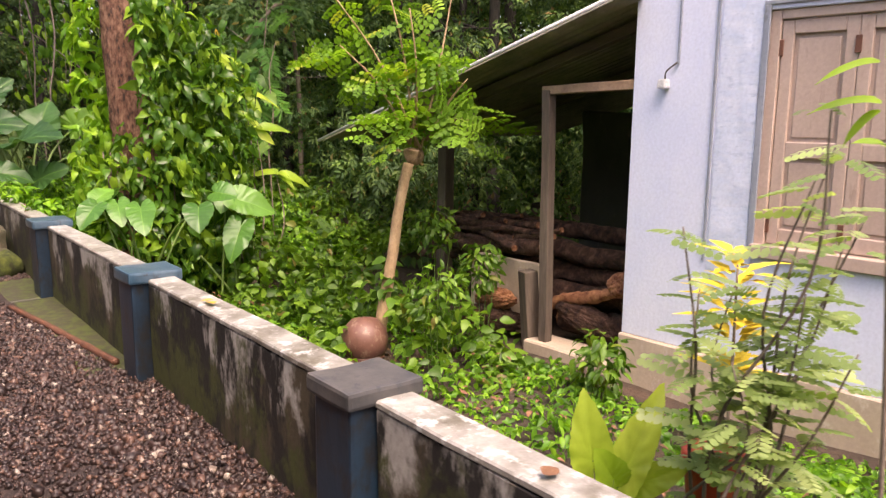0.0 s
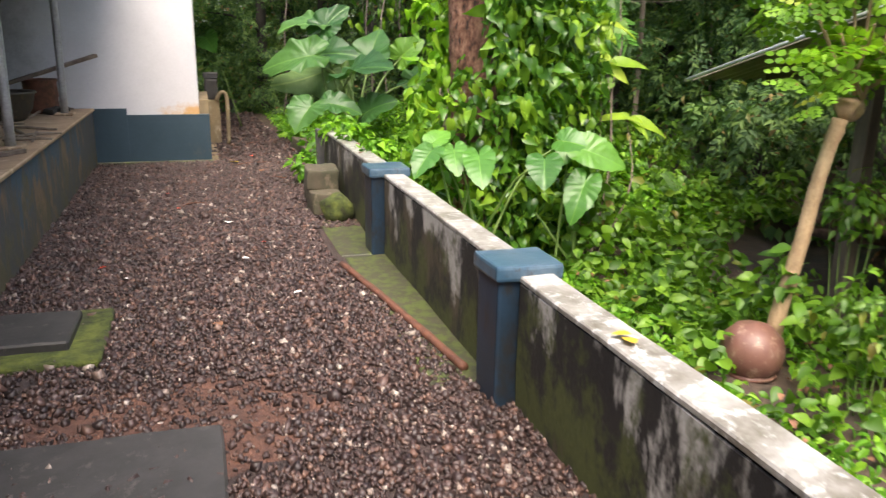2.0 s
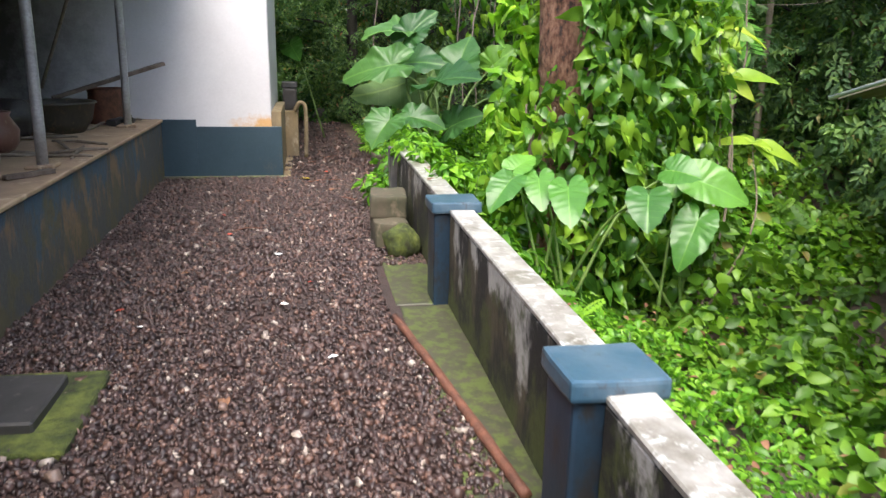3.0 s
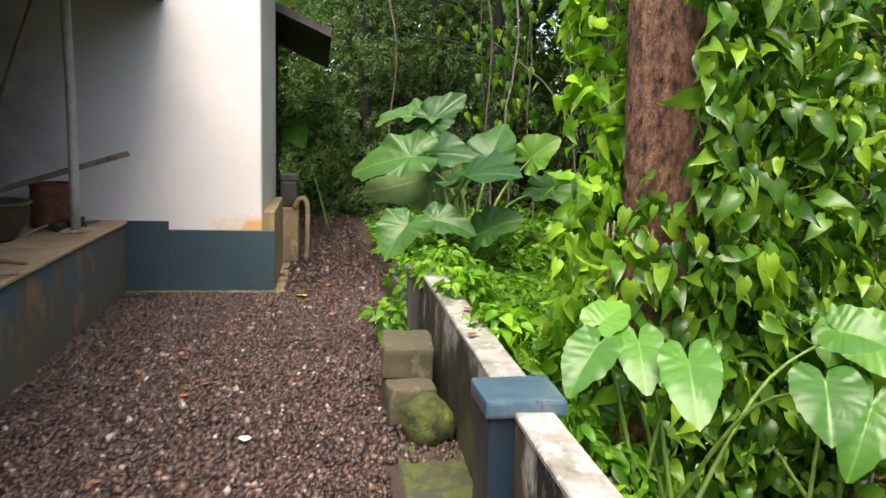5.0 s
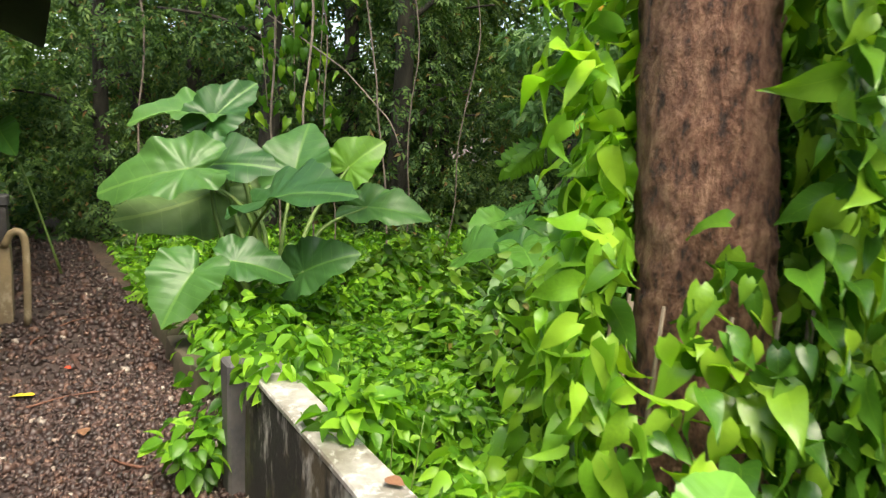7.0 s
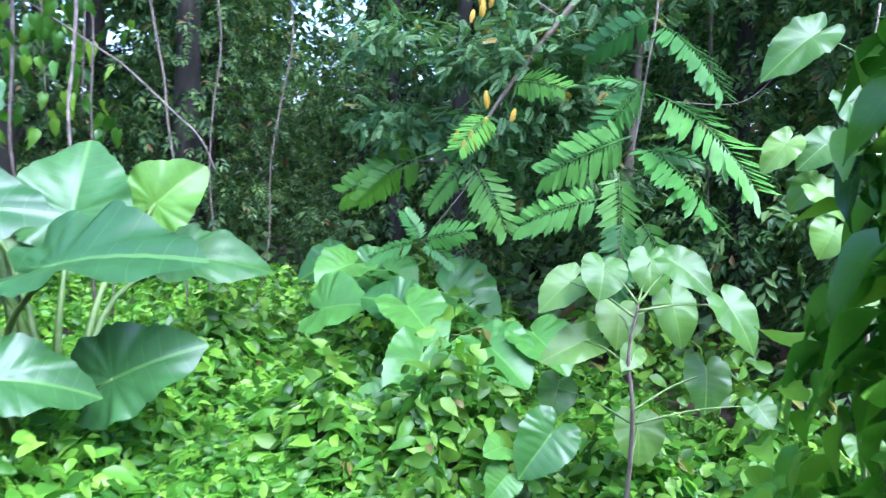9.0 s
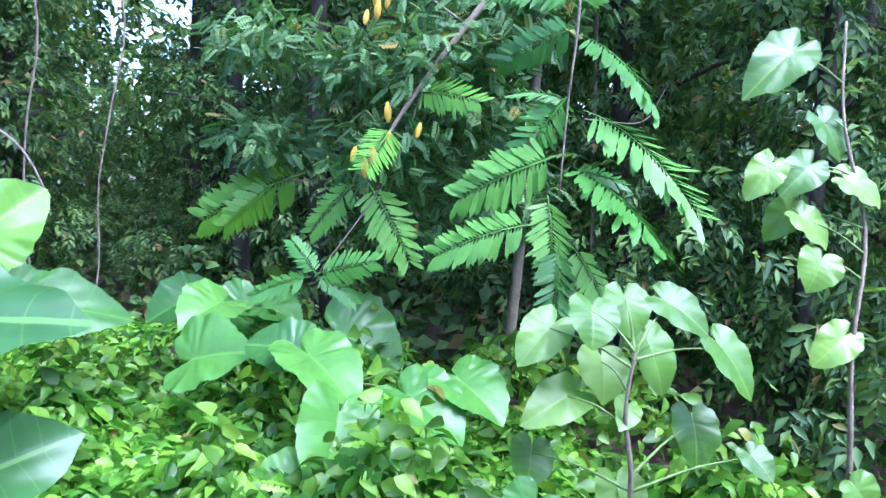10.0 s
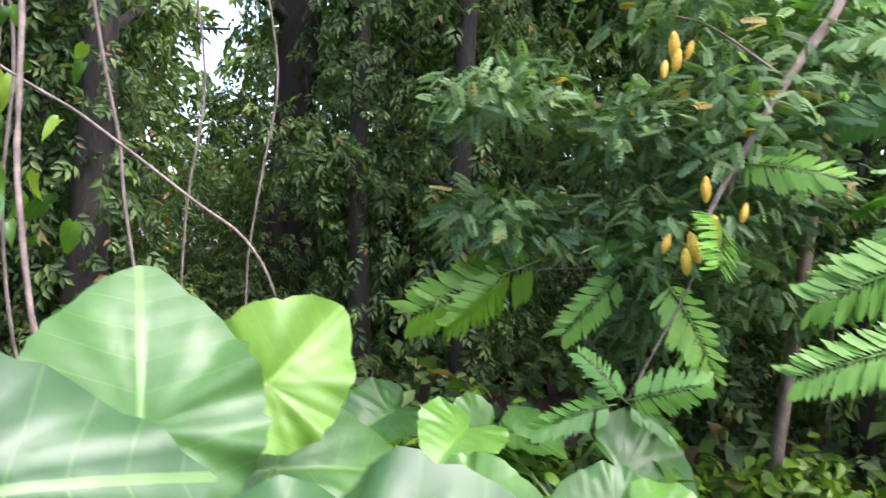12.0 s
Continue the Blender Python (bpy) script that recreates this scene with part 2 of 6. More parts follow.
def leaf_mat(name, dark, mid, light, gloss=0.38, through_=0.3, vein=0.0, odd=None):
    """Leaf: colour by island and grain, light through the blade, optional pale veins by UV."""
    m, nodes, links, bsdf = material(name)
    geo = nodes.new("ShaderNodeNewGeometry")
    stops = [(0.0, dark), (0.5, mid), (0.96, light)]
    if odd:
        stops.append((0.985, odd))
    one = nodes.new("ShaderNodeObjectInfo")
    add = nodes.new("ShaderNodeMath")
    add.operation = "ADD"
    links.new(geo.outputs["Random Per Island"], add.inputs[0])
    links.new(one.outputs["Random"], add.inputs[1])
    fr = nodes.new("ShaderNodeMath")
    fr.operation = "FRACT"
    links.new(add.outputs[0], fr.inputs[0])
    col = ramp(nodes, links, fr.outputs[0], stops)
    grain = noise_tex(nodes, links, 9, 5)
    col = mix(nodes, links, 0.5, col, ramp(nodes, links, grain, [(0.3, (0.45, 0.5, 0.45)), (0.7, (1.0, 1.0, 1.0))]), "MULTIPLY")
    if vein:
        uv = nodes.new("ShaderNodeUVMap")
        sep = nodes.new("ShaderNodeSeparateXYZ")
        links.new(uv.outputs["UV"], sep.inputs["Vector"])
        def math_node(op, a, b=None):
            n = nodes.new("ShaderNodeMath")
            n.operation = op
            for i, val in enumerate((a, b)):
                if val is None:
                    continue
                if isinstance(val, (int, float)):
                    n.inputs[i].default_value = val
                else:
                    links.new(val, n.inputs[i])
            return n.outputs[0]
        across = math_node("ABSOLUTE", math_node("SUBTRACT", sep.outputs["X"], 0.5))
        rib = math_node("LESS_THAN", across, 0.0085)
        wavev = math_node("FRACT", math_node("SUBTRACT", math_node("MULTIPLY", sep.outputs["Y"], 8.0), math_node("MULTIPLY", across, 4.0)))
        side = math_node("LESS_THAN", wavev, 0.06)
        veins = math_node("MAXIMUM", rib, math_node("MULTIPLY", side, 0.4))
        col = mix(nodes, links, math_node("MULTIPLY", veins, vein), col, (light[0] * 1.5, light[1] * 1.35, light[2] * 1.3))
        b = nodes.new("ShaderNodeBump")
        b.inputs["Strength"].default_value, b.inputs["Distance"].default_value = 0.35 * vein, 0.01
        links.new(math_node("ADD", math_node("ABSOLUTE", math_node("SUBTRACT", wavev, 0.5)), grain), b.inputs["Height"])
        links.new(b.outputs["Normal"], bsdf.inputs["Normal"])
    links.new(col, bsdf.inputs["Base Color"])
    bsdf.inputs["Roughness"].default_value, bsdf.inputs["Specular IOR Level"].default_value = gloss, 0.32
    tr = nodes.new("ShaderNodeBsdfTranslucent")
    links.new(mix(nodes, links, 1.0, col, (1.5, 1.6, 0.7), "MULTIPLY"), tr.inputs["Color"])
    sh = nodes.new("ShaderNodeMixShader")
    sh.inputs[0].default_value = through_
    links.new(bsdf.outputs[0], sh.inputs[1])
    links.new(tr.outputs[0], sh.inputs[2])
    links.new(sh.outputs[0], nodes["Material Output"].inputs["Surface"])
    return m


def grainy(name, stops, scale=8, gloss=0.8, relief=0.4, depth=0.01, stretch=None, fine=None, metal=0.0):
    """A surface coloured by noise at two scales, with relief."""
    m, nodes, links, bsdf = material(name)
    big = noise_tex(nodes, links, scale, 8, 0.65, stretch)
    small = noise_tex(nodes, links, fine or scale * 7, 5, 0.7, stretch)
    col = ramp(nodes, links, big, stops)
    col = mix(nodes, links, 0.6, col, ramp(nodes, links, small, [(0.3, (0.55, 0.55, 0.55)), (0.65, (1.1, 1.1, 1.1))]), "MULTIPLY")
    links.new(col, bsdf.inputs["Base Color"])
    bsdf.inputs["Roughness"].default_value, bsdf.inputs["Metallic"].default_value = gloss, metal
    bump(nodes, links, bsdf, small, relief, depth)
    return m


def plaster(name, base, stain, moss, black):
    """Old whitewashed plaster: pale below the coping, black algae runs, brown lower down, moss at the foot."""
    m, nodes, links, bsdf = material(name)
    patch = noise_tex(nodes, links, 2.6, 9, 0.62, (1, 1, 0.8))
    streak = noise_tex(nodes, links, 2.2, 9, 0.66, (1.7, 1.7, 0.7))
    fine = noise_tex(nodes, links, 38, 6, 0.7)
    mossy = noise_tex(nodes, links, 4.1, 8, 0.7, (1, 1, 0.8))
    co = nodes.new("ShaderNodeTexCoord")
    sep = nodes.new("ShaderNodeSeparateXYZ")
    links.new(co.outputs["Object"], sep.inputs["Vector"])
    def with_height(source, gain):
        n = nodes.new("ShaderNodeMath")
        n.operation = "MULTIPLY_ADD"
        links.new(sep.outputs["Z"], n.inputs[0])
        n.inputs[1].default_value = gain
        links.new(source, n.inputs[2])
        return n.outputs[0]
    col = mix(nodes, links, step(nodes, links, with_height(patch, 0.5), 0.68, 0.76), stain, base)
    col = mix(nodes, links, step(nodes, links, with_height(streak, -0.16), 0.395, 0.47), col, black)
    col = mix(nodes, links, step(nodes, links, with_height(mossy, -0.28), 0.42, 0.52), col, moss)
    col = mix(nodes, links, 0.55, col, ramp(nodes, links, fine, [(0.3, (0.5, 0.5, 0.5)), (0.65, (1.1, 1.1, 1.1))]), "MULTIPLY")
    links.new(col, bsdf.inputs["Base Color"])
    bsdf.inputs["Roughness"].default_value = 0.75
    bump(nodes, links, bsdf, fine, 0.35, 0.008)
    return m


def painted(name, paint, worn, under, gloss=0.5, wear=(0.56, 0.66), scale=4, stretch=(1, 1, 0.6)):
    """Paint with fading and worn patches that show what lies under it."""
    m, nodes, links, bsdf = material(name)
    fade = noise_tex(nodes, links, scale, 8, 0.65, stretch)
    chip = noise_tex(nodes, links, scale * 2.3, 10, 0.7, stretch)
    fine = noise_tex(nodes, links, 45, 5, 0.65)
    col = mix(nodes, links, step(nodes, links, fade, 0.38, 0.66), paint, worn)
    col = mix(nodes, links, step(nodes, links, chip, *wear), col, under)
    col = mix(nodes, links, 0.4, col, ramp(nodes, links, fine, [(0.3, (0.7, 0.7, 0.7)), (0.65, (1.06, 1.06, 1.06))]), "MULTIPLY")
    links.new(col, bsdf.inputs["Base Color"])
    bsdf.inputs["Roughness"].default_value = gloss
    bump(nodes, links, bsdf, fine, 0.18, 0.004)
    return m


def pebbles(name, stops, gloss=0.45):
    m, nodes, links, bsdf = material(name)
    geo = nodes.new("ShaderNodeNewGeometry")
    col = ramp(nodes, links, geo.outputs["Random Per Island"], stops)
    n = noise_tex(nodes, links, 60, 4)
    col = mix(nodes, links, 0.6, col, ramp(nodes, links, n, [(0.3, (0.5, 0.5, 0.5)), (0.7, (1.15, 1.15, 1.15))]), "MULTIPLY")
    links.new(col, bsdf.inputs["Base Color"])
    bsdf.inputs["Roughness"].default_value = gloss
    bump(nodes, links, bsdf, n, 0.4, 0.004)
    return m


LEAF_BRIGHT = leaf_mat("bright_ground_leaf", (0.04, 0.12, 0.012), (0.12, 0.3, 0.022), (0.26, 0.48, 0.04), 0.34, 0.42)
LEAF_UNDER = leaf_mat("undergrowth_leaf", (0.04, 0.1, 0.01), (0.09, 0.2, 0.016), (0.18, 0.32, 0.03), 0.42, 0.35, odd=(0.17, 0.14, 0.03))
LEAF_VINE = leaf_mat("vine_leaf", (0.025, 0.075, 0.01), (0.075, 0.19, 0.02), (0.24, 0.4, 0.035), 0.24, 0.34, vein=0.14)
LEAF_YELLOW_GREEN = leaf_mat("yellow_green_vine_leaf", (0.09, 0.23, 0.02), (0.18, 0.38, 0.03), (0.3, 0.5, 0.045), 0.3, 0.4, vein=0.1)
LEAF_LIME = leaf_mat("lime_leaf", (0.2, 0.33, 0.03), (0.3, 0.44, 0.04), (0.42, 0.52, 0.07), 0.38, 0.35)
LEAF_EAR = leaf_mat("elephant_ear_leaf", (0.034, 0.1, 0.028), (0.055, 0.145, 0.034), (0.09, 0.2, 0.044), 0.36, 0.22, vein=0.45)
LEAF_TARO = leaf_mat("taro_leaf", (0.05, 0.145, 0.028), (0.08, 0.215, 0.036), (0.13, 0.3, 0.048), 0.28, 0.28, vein=0.3)
LEAF_FROND = leaf_mat("feathery_leaf", (0.06, 0.17, 0.032), (0.1, 0.27, 0.045), (0.19, 0.4, 0.06), 0.4, 0.35)
LEAF_OLIVE = leaf_mat("dusty_olive_leaf", (0.05, 0.12, 0.04), (0.1, 0.2, 0.065), (0.19, 0.31, 0.11), 0.5, 0.35, odd=(0.34, 0.26, 0.06))
LEAF_MORINGA = leaf_mat("young_feathery_leaf", (0.08, 0.18, 0.015), (0.15, 0.3, 0.025), (0.25, 0.42, 0.04), 0.42, 0.4, odd=(0.32, 0.36, 0.04))
LEAF_DARK = leaf_mat("forest_leaf", (0.028, 0.07, 0.022), (0.07, 0.14, 0.038), (0.15, 0.24, 0.06), 0.6, 0.38, odd=(0.2, 0.13, 0.05))
LEAF_SHRUB = leaf_mat("shrub_leaf", (0.045, 0.115, 0.016), (0.085, 0.19, 0.026), (0.16, 0.28, 0.05), 0.36, 0.3, vein=0.28)
LEAF_YOUNG = leaf_mat("young_elephant_ear_leaf", (0.13, 0.28, 0.04), (0.155, 0.32, 0.045), (0.18, 0.35, 0.055), 0.34, 0.38, vein=0.4)
LEAF_BACK = leaf_mat("pale_leaf_underside", (0.13, 0.22, 0.075), (0.15, 0.25, 0.085), (0.18, 0.28, 0.1), 0.55, 0.35, vein=0.5)
POD = grainy("ripe_pod_skin", [(0.3, (0.55, 0.3, 0.02)), (0.7, (0.75, 0.5, 0.05))], 14, 0.5)
STALK = grainy("green_stalk", [(0.3, (0.08, 0.16, 0.03)), (0.7, (0.18, 0.26, 0.06))], 12, 0.5)
TWIG = grainy("grey_twig", [(0.3, (0.1, 0.075, 0.05)), (0.7, (0.26, 0.21, 0.16))], 10, 0.85)
LIANA = grainy("pale_liana_bark", [(0.3, (0.075, 0.058, 0.045)), (0.7, (0.24, 0.19, 0.15))], 10, 0.85)
BARK = grainy("reddish_flaking_bark", [(0.36, (0.035, 0.016, 0.011)), (0.47, (0.2, 0.088, 0.052)), (0.66, (0.42, 0.23, 0.145))], 24, 0.85, 1.0, 0.06, (1, 1, 0.42), 70)
BARK_DARK = grainy("dark_forest_bark", [(0.3, (0.014, 0.012, 0.01)), (0.55, (0.035, 0.03, 0.022)), (0.72, (0.075, 0.066, 0.045))], 6, 0.9, 0.7, 0.03, (1, 1, 0.3))
BARK_PALE = grainy("pale_tan_bark", [(0.3, (0.2, 0.12, 0.06)), (0.7, (0.42, 0.3, 0.17))], 9, 0.8, 0.6, 0.012, (1, 1, 0.6))
SOIL = grainy("damp_leafy_soil", [(0.3, (0.025, 0.018, 0.012)), (0.55, (0.07, 0.045, 0.03)), (0.75, (0.12, 0.07, 0.045))], 3, 0.9, 0.8, 0.03)
GRAVEL_BED = grainy("crushed_laterite_bed", [(0.3, (0.026, 0.016, 0.014)), (0.55, (0.05, 0.03, 0.025)), (0.75, (0.12, 0.045, 0.027))], 1.3, 0.75, 0.9, 0.02, None, 60)
STONE = pebbles("wet_crushed_stone", [(0.0, (0.02, 0.011, 0.01)), (0.4, (0.04, 0.022, 0.019)), (0.75, (0.07, 0.04, 0.034)), (0.95, (0.12, 0.062, 0.043)), (0.994, (0.32, 0.27, 0.23))], 0.5)
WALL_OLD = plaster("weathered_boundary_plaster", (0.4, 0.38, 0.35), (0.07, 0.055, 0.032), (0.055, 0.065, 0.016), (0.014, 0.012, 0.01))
WALL_TOP = painted("lichen_grey_coping", (0.34, 0.325, 0.3), (0.12, 0.105, 0.08), (0.52, 0.52, 0.5), 0.36, (0.52, 0.62), 6, (1, 1, 1))
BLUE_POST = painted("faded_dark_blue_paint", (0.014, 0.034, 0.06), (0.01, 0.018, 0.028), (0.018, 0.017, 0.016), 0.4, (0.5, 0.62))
# cap blue is set lighter than the pillar blue
BLUE_CAP = painted("lighter_blue_cap_paint", (0.034, 0.078, 0.12), (0.09, 0.13, 0.165), (0.04, 0.04, 0.042), 0.3, (0.56, 0.66), 7)
BLUE_PLINTH = painted("slate_blue_plinth_paint", (0.02, 0.042, 0.058), (0.03, 0.055, 0.072), (0.06, 0.065, 0.06), 0.5, (0.6, 0.75), 2.2)
PLINTH_SIDE = plaster("stained_veranda_plinth", (0.05, 0.085, 0.115), (0.19, 0.12, 0.065), (0.1, 0.085, 0.045), (0.075, 0.075, 0.07))
PLINTH_BROWN = painted("mud_stained_plinth", (0.26, 0.19, 0.1), (0.16, 0.12, 0.07), (0.34, 0.28, 0.19), 0.8, (0.55, 0.65), 3)
WALL_DARKCAP = painted("blackened_pillar_cap", (0.05, 0.05, 0.052), (0.1, 0.09, 0.085), (0.03, 0.035, 0.045), 0.6, (0.55, 0.66), 7)
WHITE_WALL = painted("white_limewash", (0.8, 0.79, 0.79), (0.74, 0.73, 0.73), (0.6, 0.55, 0.5), 0.75, (0.72, 0.82), 1.2)
FLOOR_CEMENT = painted("dusty_cement_floor", (0.4, 0.28, 0.17), (0.24, 0.16, 0.1), (0.5, 0.38, 0.25), 0.7, (0.56, 0.66), 2.4)
CONCRETE = painted("damp_grey_concrete", (0.04, 0.037, 0.035), (0.024, 0.023, 0.021), (0.085, 0.075, 0.065), 0.6, (0.58, 0.68), 7)
MOSS = grainy("bright_moss", [(0.36, (0.022, 0.025, 0.01)), (0.5, (0.065, 0.085, 0.014)), (0.68, (0.15, 0.17, 0.03))], 9, 0.95, 0.9, 0.02)
MOSSY_SLAB = painted("mossy_concrete_apron", (0.055, 0.048, 0.032), (0.03, 0.036, 0.014), (0.075, 0.095, 0.02), 0.6, (0.47, 0.58), 6, (1, 1, 1))
LATERITE = painted("mossy_laterite_block", (0.075, 0.058, 0.038), (0.04, 0.044, 0.02), (0.13, 0.105, 0.07), 0.9, (0.55, 0.66), 6)
RUST = grainy("rusty_iron_pipe", [(0.3, (0.06, 0.024, 0.015)), (0.7, (0.19, 0.075, 0.042))], 14, 0.7, 0.5, 0.006)
GALV = grainy("dull_galvanised_pipe", [(0.3, (0.3, 0.29, 0.28)), (0.7, (0.48, 0.46, 0.44))], 9, 0.5, 0.2, 0.003, None, None, 0.3)
# dark base colour stands in for deep shade inside veranda and wood store
DARK_WALL = painted("deep_shade_dark_wall", (0.085, 0.078, 0.07), (0.05, 0.046, 0.042), (0.13, 0.115, 0.1), 0.85, (0.6, 0.7), 1.5)
SHED_WALL = painted("pale_blue_limewash", (0.6, 0.65, 0.8), (0.7, 0.73, 0.83), (0.7, 0.7, 0.7), 0.8, (0.62, 0.75), 1.6)
SHED_ROUGH = painted("rough_blue_limewash", (0.54, 0.61, 0.75), (0.66, 0.7, 0.8), (0.46, 0.53, 0.66), 0.85, (0.54, 0.66), 6, (1, 1, 2.5))
SHED_BASE = painted("sand_cement_base", (0.5, 0.4, 0.3), (0.42, 0.33, 0.25), (0.58, 0.5, 0.42), 0.85, (0.56, 0.68), 3)
GREY_TRIM = painted("blue_grey_trim", (0.22, 0.25, 0.3), (0.3, 0.32, 0.36), (0.16, 0.17, 0.19), 0.7)
DOOR_WOOD = painted("pale_pink_brown_door_paint", (0.5, 0.38, 0.31), (0.43, 0.32, 0.26), (0.34, 0.24, 0.19), 0.6, (0.6, 0.7), 2.5, (1, 1, 0.3))
OLD_WOOD = grainy("weathered_timber", [(0.3, (0.06, 0.042, 0.03)), (0.7, (0.19, 0.145, 0.11))], 6, 0.85, 0.5, 0.008, (1, 1, 0.15))
BEAM = grainy("dry_brown_beam", [(0.3, (0.2, 0.12, 0.07)), (0.7, (0.42, 0.28, 0.18))], 6, 0.85, 0.5, 0.008)
LOG_BARK = grainy("red_brown_log_bark", [(0.32, (0.03, 0.014, 0.01)), (0.5, (0.1, 0.045, 0.027)), (0.72, (0.26, 0.14, 0.09))], 14, 0.9, 1.0, 0.04)
LOG_END = grainy("split_orange_wood", [(0.36, (0.16, 0.05, 0.022)), (0.64, (0.5, 0.23, 0.11))], 11, 0.85, 0.6, 0.02)
TIN = grainy("weathered_corrugated_sheet", [(0.3, (0.13, 0.115, 0.085)), (0.7, (0.3, 0.27, 0.21))], 2.5, 0.55, 0.2, 0.004, None, None, 0.2)
TIN_EDGE = grainy("bare_metal_edge", [(0.3, (0.5, 0.5, 0.5)), (0.7, (0.7, 0.7, 0.7))], 8, 0.4, 0.2, 0.003)
CLAY = painted("weathered_brown_clay", (0.13, 0.056, 0.042), (0.17, 0.08, 0.058), (0.26, 0.17, 0.12), 0.5, (0.54, 0.64), 9)
BLACK_IRON = grainy("sooty_iron", [(0.3, (0.02, 0.018, 0.016)), (0.7, (0.06, 0.05, 0.045))], 9, 0.6, 0.4)
LITTER = grainy("dry_leaf", [(0.3, (0.12, 0.05, 0.025)), (0.7, (0.28, 0.14, 0.07))], 12, 0.8)
PALE_SCRAP = grainy("pale_scrap", [(0.3, (0.55, 0.52, 0.48)), (0.7, (0.75, 0.73, 0.7))], 12, 0.7)
YELLOW_PAINT = grainy("yellow_cloth", [(0.3, (0.6, 0.45, 0.02)), (0.7, (0.8, 0.62, 0.05))], 10, 0.8)
RED_CLOTH = grainy("red_plastic", [(0.3, (0.5, 0.05, 0.025)), (0.7, (0.65, 0.1, 0.04))], 10, 0.5)


def stained_white():
    """Limewash with an ochre rain stain at its lower corner, and hearth soot blended with painted veranda shade."""
    m, nodes, links, bsdf = material("rain_stained_shaded_limewash")
    big, fine = noise_tex(nodes, links, 1.2, 8, 0.65), noise_tex(nodes, links, 40, 5, 0.65)
    blot = noise_tex(nodes, links, 5, 8, 0.7)
    co = nodes.new("ShaderNodeTexCoord")
    vm = nodes.new("ShaderNodeVectorMath")
    vm.operation = "SUBTRACT"
    vm.inputs[1].default_value = (-1.22, 6.68, 0.57)
    links.new(co.outputs["Object"], vm.inputs[0])
    sc = nodes.new("ShaderNodeVectorMath")
    sc.operation = "MULTIPLY"
    sc.inputs[1].default_value = (1.0, 1.0, 2.4)
    links.new(vm.outputs[0], sc.inputs[0])
    ln = nodes.new("ShaderNodeVectorMath")
    ln.operation = "LENGTH"
    links.new(sc.outputs[0], ln.inputs[0])
    add = nodes.new("ShaderNodeMath")
    add.operation = "ADD"
    links.new(ln.outputs["Value"], add.inputs[0])
    links.new(blot, add.inputs[1])
    mask = nodes.new("ShaderNodeMapRange")
    mask.inputs["From Min"].default_value, mask.inputs["From Max"].default_value = 0.85, 0.55
    links.new(add.outputs[0], mask.inputs["Value"])
    col = mix(nodes, links, step(nodes, links, big, 0.4, 0.65), (0.56, 0.55, 0.56), (0.5, 0.49, 0.5))
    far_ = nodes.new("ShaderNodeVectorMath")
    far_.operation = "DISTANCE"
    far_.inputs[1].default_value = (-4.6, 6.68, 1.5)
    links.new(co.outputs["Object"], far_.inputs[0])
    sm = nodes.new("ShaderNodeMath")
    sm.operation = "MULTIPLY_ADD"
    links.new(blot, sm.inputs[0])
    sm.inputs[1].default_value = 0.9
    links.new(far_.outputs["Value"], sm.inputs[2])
    # soot and the veranda's shade, painted together as one dark fade
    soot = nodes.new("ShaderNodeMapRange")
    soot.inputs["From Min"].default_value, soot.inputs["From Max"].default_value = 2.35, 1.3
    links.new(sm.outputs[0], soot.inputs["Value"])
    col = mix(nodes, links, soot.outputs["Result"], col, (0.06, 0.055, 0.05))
    col = mix(nodes, links, mask.outputs["Result"], col, (0.5, 0.29, 0.12))
    col = mix(nodes, links, 0.25, col, ramp(nodes, links, fine, [(0.3, (0.8, 0.8, 0.8)), (0.65, (1.05, 1.05, 1.05))]), "MULTIPLY")
    links.new(col, bsdf.inputs["Base Color"])
    bsdf.inputs["Roughness"].default_value = 0.75
    bump(nodes, links, bsdf, fine, 0.15, 0.004)
    return m


STAINED_WHITE = stained_white()

RED_EARTH = grainy("red_laterite_earth", [(0.3, (0.04, 0.022, 0.017)), (0.5, (0.1, 0.045, 0.03)), (0.7, (0.17, 0.075, 0.045))], 9, 0.85, 0.9, 0.02)
LEAF_PALE = leaf_mat("pale_shrub_leaf", (0.17, 0.25, 0.08), (0.28, 0.37, 0.14), (0.42, 0.5, 0.22), 0.4, 0.42)
SOOTY = painted("olive_sooty_metal", (0.06, 0.052, 0.035), (0.035, 0.03, 0.024), (0.11, 0.08, 0.045), 0.6, (0.55, 0.66), 6)

# ---- ground: one sheet to the horizon ----
def ground_sheet():
    core = np.arange(-16, 16.01, 0.2)
    far = np.array([18, 22, 30, 45, 80, 160, 400, 1200.0])
    xs = np.concatenate([-far[::-1], core, far])
    X, Y = np.meshgrid(xs - 2, xs + 8, indexing="ij")
    Zs = height(X, Y) - 0.004
    n = len(xs)
    V = np.stack([X, Y, Zs], -1).reshape(-1, 3)
    i, j = np.meshgrid(np.arange(n - 1), np.arange(n - 1), indexing="ij")
    a = (i * n + j).ravel()
    return np_mesh("ground", V, np.stack([a, a + n, a + n + 1, a + 1], 1))


tagged(link("ground", ground_sheet(), SOIL, None, "", True), "damp brown soil with leaf litter under the plants", "ground", kind="structure")

